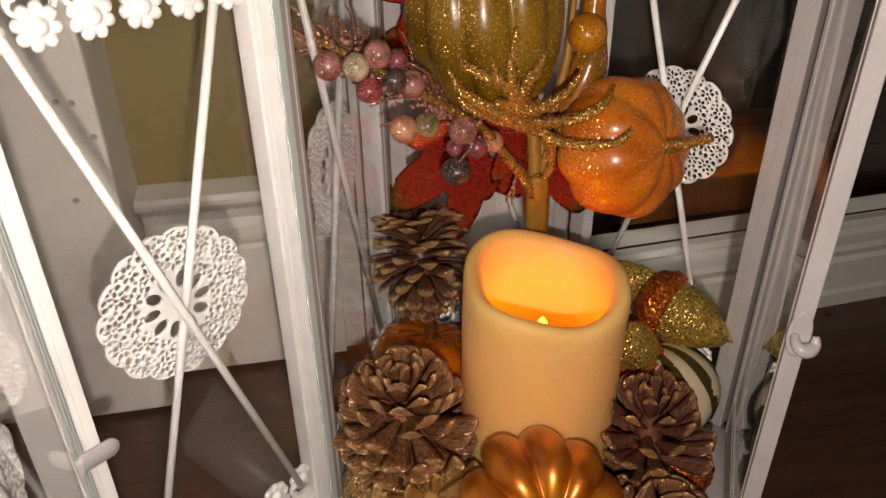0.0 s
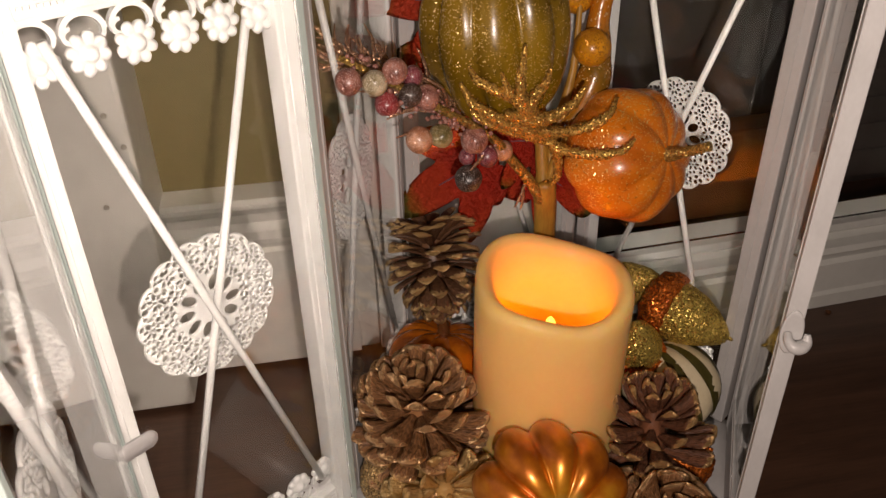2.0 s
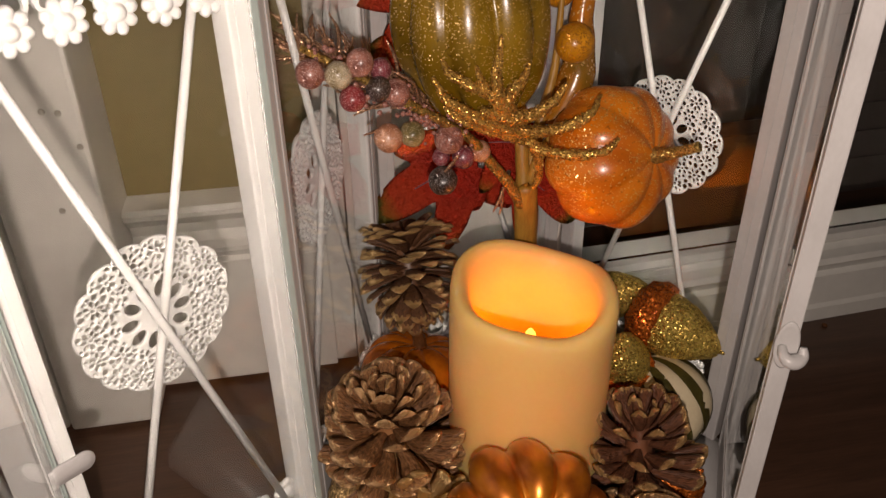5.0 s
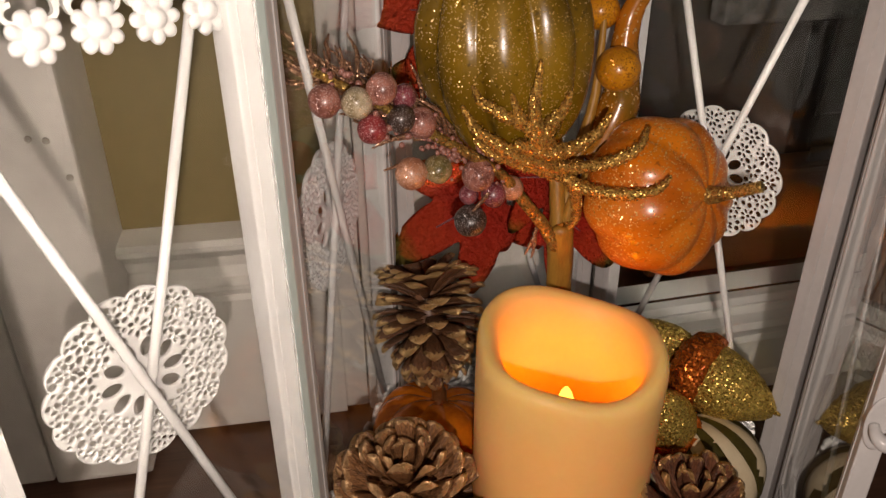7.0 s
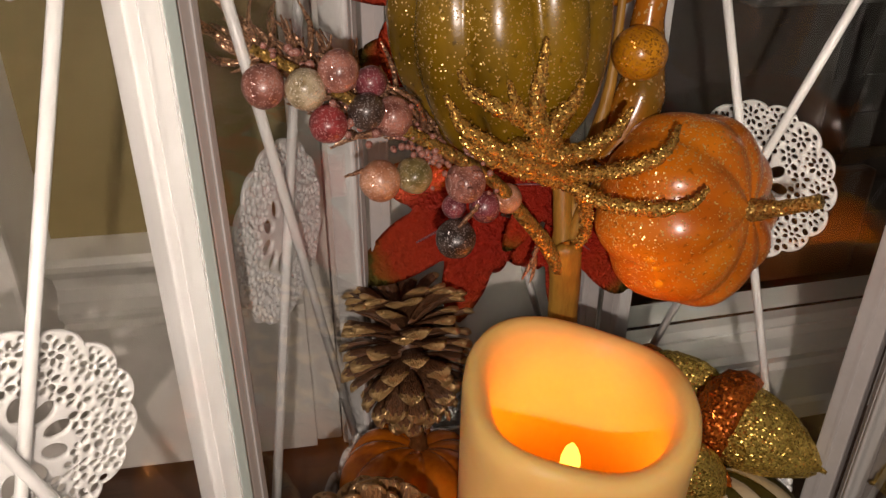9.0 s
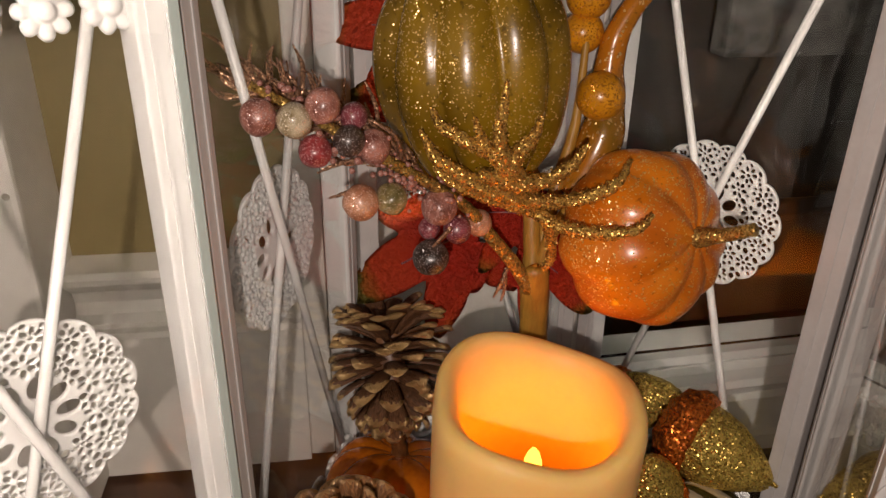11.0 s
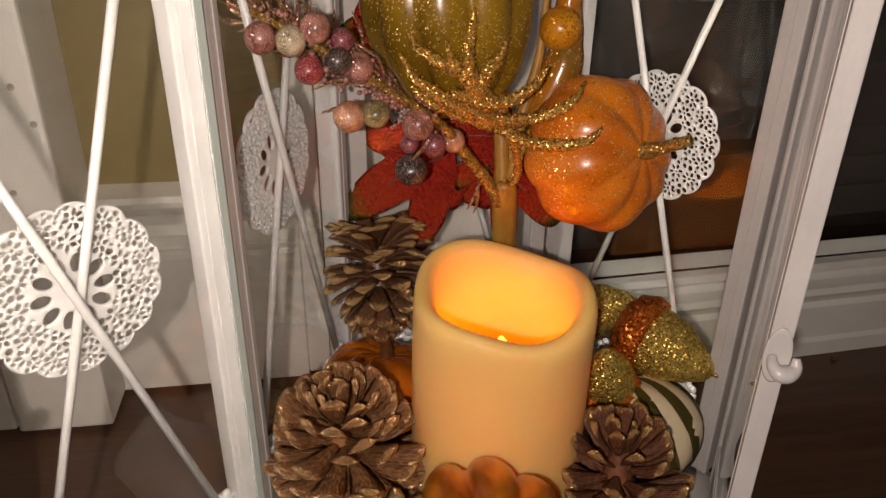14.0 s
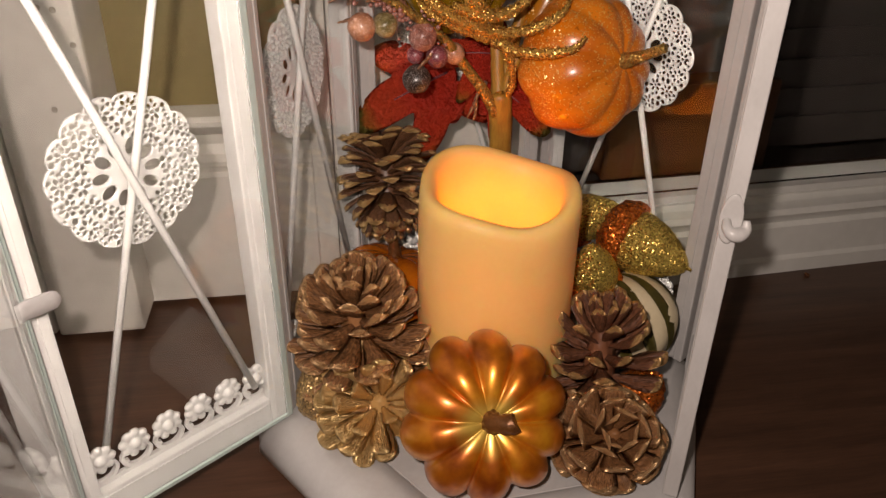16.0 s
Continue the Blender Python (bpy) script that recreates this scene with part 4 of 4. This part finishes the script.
# glittered tendrils that clasp the gourd
TENDRILS = [
    [(0.050, 0.340, 0.200, 0.0026), (0.040, 0.3280, 0.2050, 0.0030), (0.0254, 0.3190, 0.2120, 0.0030), (0.0139, 0.3155, 0.2195, 0.0026), (0.0058, 0.3155, 0.2255, 0.0020), (0.0010, 0.3165, 0.2341, 0.0007)],
    [(0.038, 0.3240, 0.2130, 0.0030), (0.0300, 0.3160, 0.2225, 0.0028), (0.0231, 0.3125, 0.2285, 0.0024), (0.0151, 0.3115, 0.2325, 0.0022), (0.0081, 0.3125, 0.2367, 0.0016), (0.0050, 0.3135, 0.2420, 0.0006)],
    [(0.0330, 0.3200, 0.2160, 0.0028), (0.0285, 0.3145, 0.2270, 0.0030), (0.0276, 0.3118, 0.2370, 0.0020), (0.0287, 0.3118, 0.2440, 0.0014), (0.0292, 0.3125, 0.2520, 0.0005)],
    [(0.0300, 0.3190, 0.2170, 0.0028), (0.0345, 0.3175, 0.2265, 0.0026), (0.0395, 0.3185, 0.2320, 0.0018), (0.0417, 0.3195, 0.2385, 0.0006)],
    [(0.0217, 0.3155, 0.2195, 0.0022), (0.0335, 0.3195, 0.2150, 0.0030), (0.0450, 0.3250, 0.2140, 0.0028), (0.0545, 0.3270, 0.2195, 0.0020), (0.0597, 0.3295, 0.2270, 0.0007)],
    [(0.0340, 0.3210, 0.2140, 0.0028), (0.0276, 0.3145, 0.2245, 0.0026), (0.0221, 0.3118, 0.2320, 0.0018), (0.0190, 0.3112, 0.2400, 0.0006)],
    [(0.0300, 0.3230, 0.2080, 0.0024), (0.0430, 0.3270, 0.2050, 0.0028), (0.0560, 0.3260, 0.2065, 0.0028), (0.0650, 0.3230, 0.2110, 0.0024), (0.0715, 0.3240, 0.2160, 0.0016), (0.0752, 0.3300, 0.2210, 0.0006)],
    [(0.0400, 0.3310, 0.2010, 0.0024), (0.0500, 0.3220, 0.1985, 0.0026), (0.0590, 0.3160, 0.1985, 0.0025), (0.0670, 0.3110, 0.2005, 0.0022), (0.0757, 0.3080, 0.2035, 0.0016), (0.0805, 0.3090, 0.2085, 0.0006)],
    [(0.0470, 0.3460, 0.1660, 0.0016), (0.0510, 0.3400, 0.1760, 0.0018), (0.0495, 0.3340, 0.1880, 0.0020), (0.0460, 0.3280, 0.1990, 0.0022)],
    [(0.0060, 0.3190, 0.2200, 0.0010), (0.0130, 0.3190, 0.2140, 0.0020), (0.0240, 0.3220, 0.2085, 0.0024), (0.0380, 0.3280, 0.2020, 0.0026)],
]
for pts in TENDRILS:
    pts = [(x, y, z, r * 0.92) for x, y, z, r in pts]
    pick_tube("tendril", pts, VINEGLIT, "copper glitter tendril", 12, 0.75, 900.0)
rnd = random.Random(11)
spots = []
for k in range(6500):
    pts = TENDRILS[rnd.randrange(len(TENDRILS))]
    i = rnd.randrange(len(pts) - 1)
    u = rnd.random()
    rad = pts[i][3] + u * (pts[i + 1][3] - pts[i][3])
    away = Vector([rnd.gauss(0, 1) for _ in range(3)]).normalized() * rad * rnd.uniform(0.80, 1.25)
    spots.append((Vector(pts[i][:3]).lerp(Vector(pts[i + 1][:3]), u) + away, rnd.uniform(0.0002, 0.00048)))
grains("glitter", VINEGLIT, "loose copper glitter grains", spots)

# berries
BERRIES = [
    ("pink", (-0.0455, 0.2890, 0.2445), 0.0056), ("cream", (-0.0345, 0.2880, 0.2440), 0.0054), ("red", (-0.0310, 0.2990, 0.2310), 0.0054),
    ("black", (-0.0208, 0.3030, 0.2335), 0.0052), ("pink", (-0.0140, 0.3105, 0.2295), 0.0058), ("pink", (-0.0262, 0.2910, 0.2480), 0.0054),
    ("peach", (-0.0178, 0.3040, 0.2120), 0.0062), ("olive", (-0.0080, 0.3085, 0.2120), 0.0056), ("pink", (0.0077, 0.3225, 0.2038), 0.0066),
    ("plum", (0.0142, 0.3262, 0.1935), 0.0052), ("peach", (0.0220, 0.3340, 0.1930), 0.0052), ("black", (0.0048, 0.3215, 0.1840), 0.0068),
    ("plum", (-0.0200, 0.3090, 0.2400), 0.0046), ("plum", (0.0040, 0.3230, 0.1950), 0.0040),
]
for k, (tone, c, r) in enumerate(BERRIES):
    part("berry", ball(bmesh.new(), r, 24, 16, 1.04, 0.05, 260.0), BERRY[tone], pick, tone + " frosted berry", Matrix.Translation(c) @ Matrix.Rotation(k * 0.7, 4, "X"))
bead = mesh_of(ball(bmesh.new(), 1.0, 10, 7), "bead", BERRY["pink"])
for k in range(170):
    u = rnd.random()
    c = Vector((0.014, 0.324, 0.204)).lerp(Vector((-0.046, 0.298, 0.250)), u) + Vector([rnd.gauss(0, 0.0036) for _ in range(3)])
    put("bead", bead, pick, Matrix.Translation(c) @ Matrix.Scale(rnd.uniform(0.0007, 0.0014), 4))
# glittered sprigs that fan out behind the berries
for k in range(110):
    u = (k + 0.5) / 110
    base = Vector((0.000, 0.322, 0.218)).lerp(Vector((-0.052, 0.302, 0.250)), u)
    d = Vector((rnd.uniform(-1.1, -0.1), rnd.uniform(-0.2, 0.7), rnd.uniform(-0.15, 1.0))).normalized()
    ln = rnd.uniform(0.010, 0.025)
    bend = Vector((rnd.uniform(-1, 1), rnd.uniform(-1, 1), rnd.uniform(-1, 1))) * ln * 0.18
    pick_tube("sprig", [(*base, 0.0010), (*(base + d * ln * 0.5 + bend), 0.0009), (*(base + d * ln), 0.0003)], SPRIGGLIT, "", 6, 0.7, 1300.0)
for a, b in (((0.012, 0.322, 0.196), (0.004, 0.318, 0.188)), ((-0.020, 0.306, 0.226), (-0.032, 0.304, 0.222)), ((0.034, 0.339, 0.172), (0.029, 0.336, 0.160)), ((0.033, 0.339, 0.170), (0.032, 0.337, 0.158)), ((-0.02, 0.306, 0.214), (-0.028, 0.302, 0.214))):
    pick_tube("sprig", [(*a, 0.0009), (*((Vector(a) + Vector(b)) / 2 + Vector((0.001, 0, 0.001))), 0.0009), (*b, 0.0004)], SPRIGGLIT, "", 6, 0.7, 1300.0)


# red maple leaves
def maple(place, point, facing, size, seed):
    """A lobed cloth leaf: its foot at place, its middle lobe along point, its face towards facing."""
    z = Vector(facing).normalized()
    x = (Vector(point) - z * Vector(point).dot(z)).normalized()
    m = Matrix.Translation(place) @ Matrix((x, z.cross(x), z)).transposed().to_4x4() @ Matrix.Scale(size, 4)
    bm = bmesh.new()
    rnd_ = random.Random(seed)
    lobes = [(0.0, 1.12, 0.54), (0.95, 0.94, 0.48), (-0.95, 0.94, 0.48), (1.95, 0.74, 0.44), (-1.95, 0.74, 0.44)]
    n, rings = 120, 9
    rows = []
    outline = []
    for i in range(n):
        a = -math.pi + 2 * math.pi * i / n
        r = 0.50 if abs(a) < 2.5 else 0.22
        for c, h, w_ in lobes:
            d = abs(a - c) / w_
            r = max(r, h * max(0.0, 1 - d ** 1.35 * 0.62))
        r *= 1 + 0.07 * math.sin(9 * a + seed) * (r > 0.35)
        outline.append((a, r))
    centre = bm.verts.new((0, 0, 0))
    for j in range(1, rings + 1):
        u = j / rings
        row = []
        for a, r in outline:
            vein = min(abs(a - c) for c, _, _ in lobes)
            zz = 0.10 * math.sin(2.2 * u * r) * math.cos(a * 1.5) - 0.22 * (u * r) ** 2 + 0.10 * min(vein, 0.4) * u + 0.04 * noise.noise(Vector((u * r * math.cos(a) * 3, u * r * math.sin(a) * 3, seed)))
            row.append(bm.verts.new((u * r * math.cos(a), u * r * math.sin(a), zz)))
        rows.append(row)
    for i in range(n):
        bm.faces.new((centre, rows[0][i], rows[0][(i + 1) % n]))
        for p, q in zip(rows, rows[1:]):
            bm.faces.new((p[i], q[i], q[(i + 1) % n], p[(i + 1) % n]))
    bmesh.ops.solidify(bm, geom=bm.faces[:], thickness=0.012)
    lf = part("leaf", bm, LEAF, pick, "red cloth maple leaf with green tips", m)
    vein_mat = BERRY["plum"]
    part("vein", tube(bmesh.new(), [(-0.12, 0, 0.02, 0.014), (0.2, 0, 0.055, 0.014), (0.55, 0, 0.03, 0.008)], 6), vein_mat, lf, "dark raised vein", m)
    return lf


maple((0.0125, 0.3730, 0.1690), (-0.80, 0.10, -0.58), (-0.05, -0.85, 0.52), 0.0480, 1)
maple((0.0020, 0.3560, 0.2600), (-0.95, -0.15, 0.15), (-0.10, -0.90, 0.40), 0.0400, 2)
maple((0.0060, 0.3620, 0.2350), (-0.95, 0.00, -0.10), (-0.10, -0.90, 0.40), 0.0360, 3)
maple((0.0460, 0.3600, 0.1680), (0.75, -0.10, -0.60), (0.05, -0.85, 0.52), 0.0330, 4)
maple((0.0400, 0.3640, 0.1850), (-0.90, 0.05, -0.05), (0.0, -0.80, 0.60), 0.0300, 5)

# a crumb on the floorboards
cr = ball(bmesh.new(), 0.0022, 10, 8, 0.7, 0.5, 400.0)
single("crumb", cr, DARKWOOD, "small brown crumb on the dark floorboards", "crumb", Matrix.Translation((0.2850, 0.4650, -0.0026)))
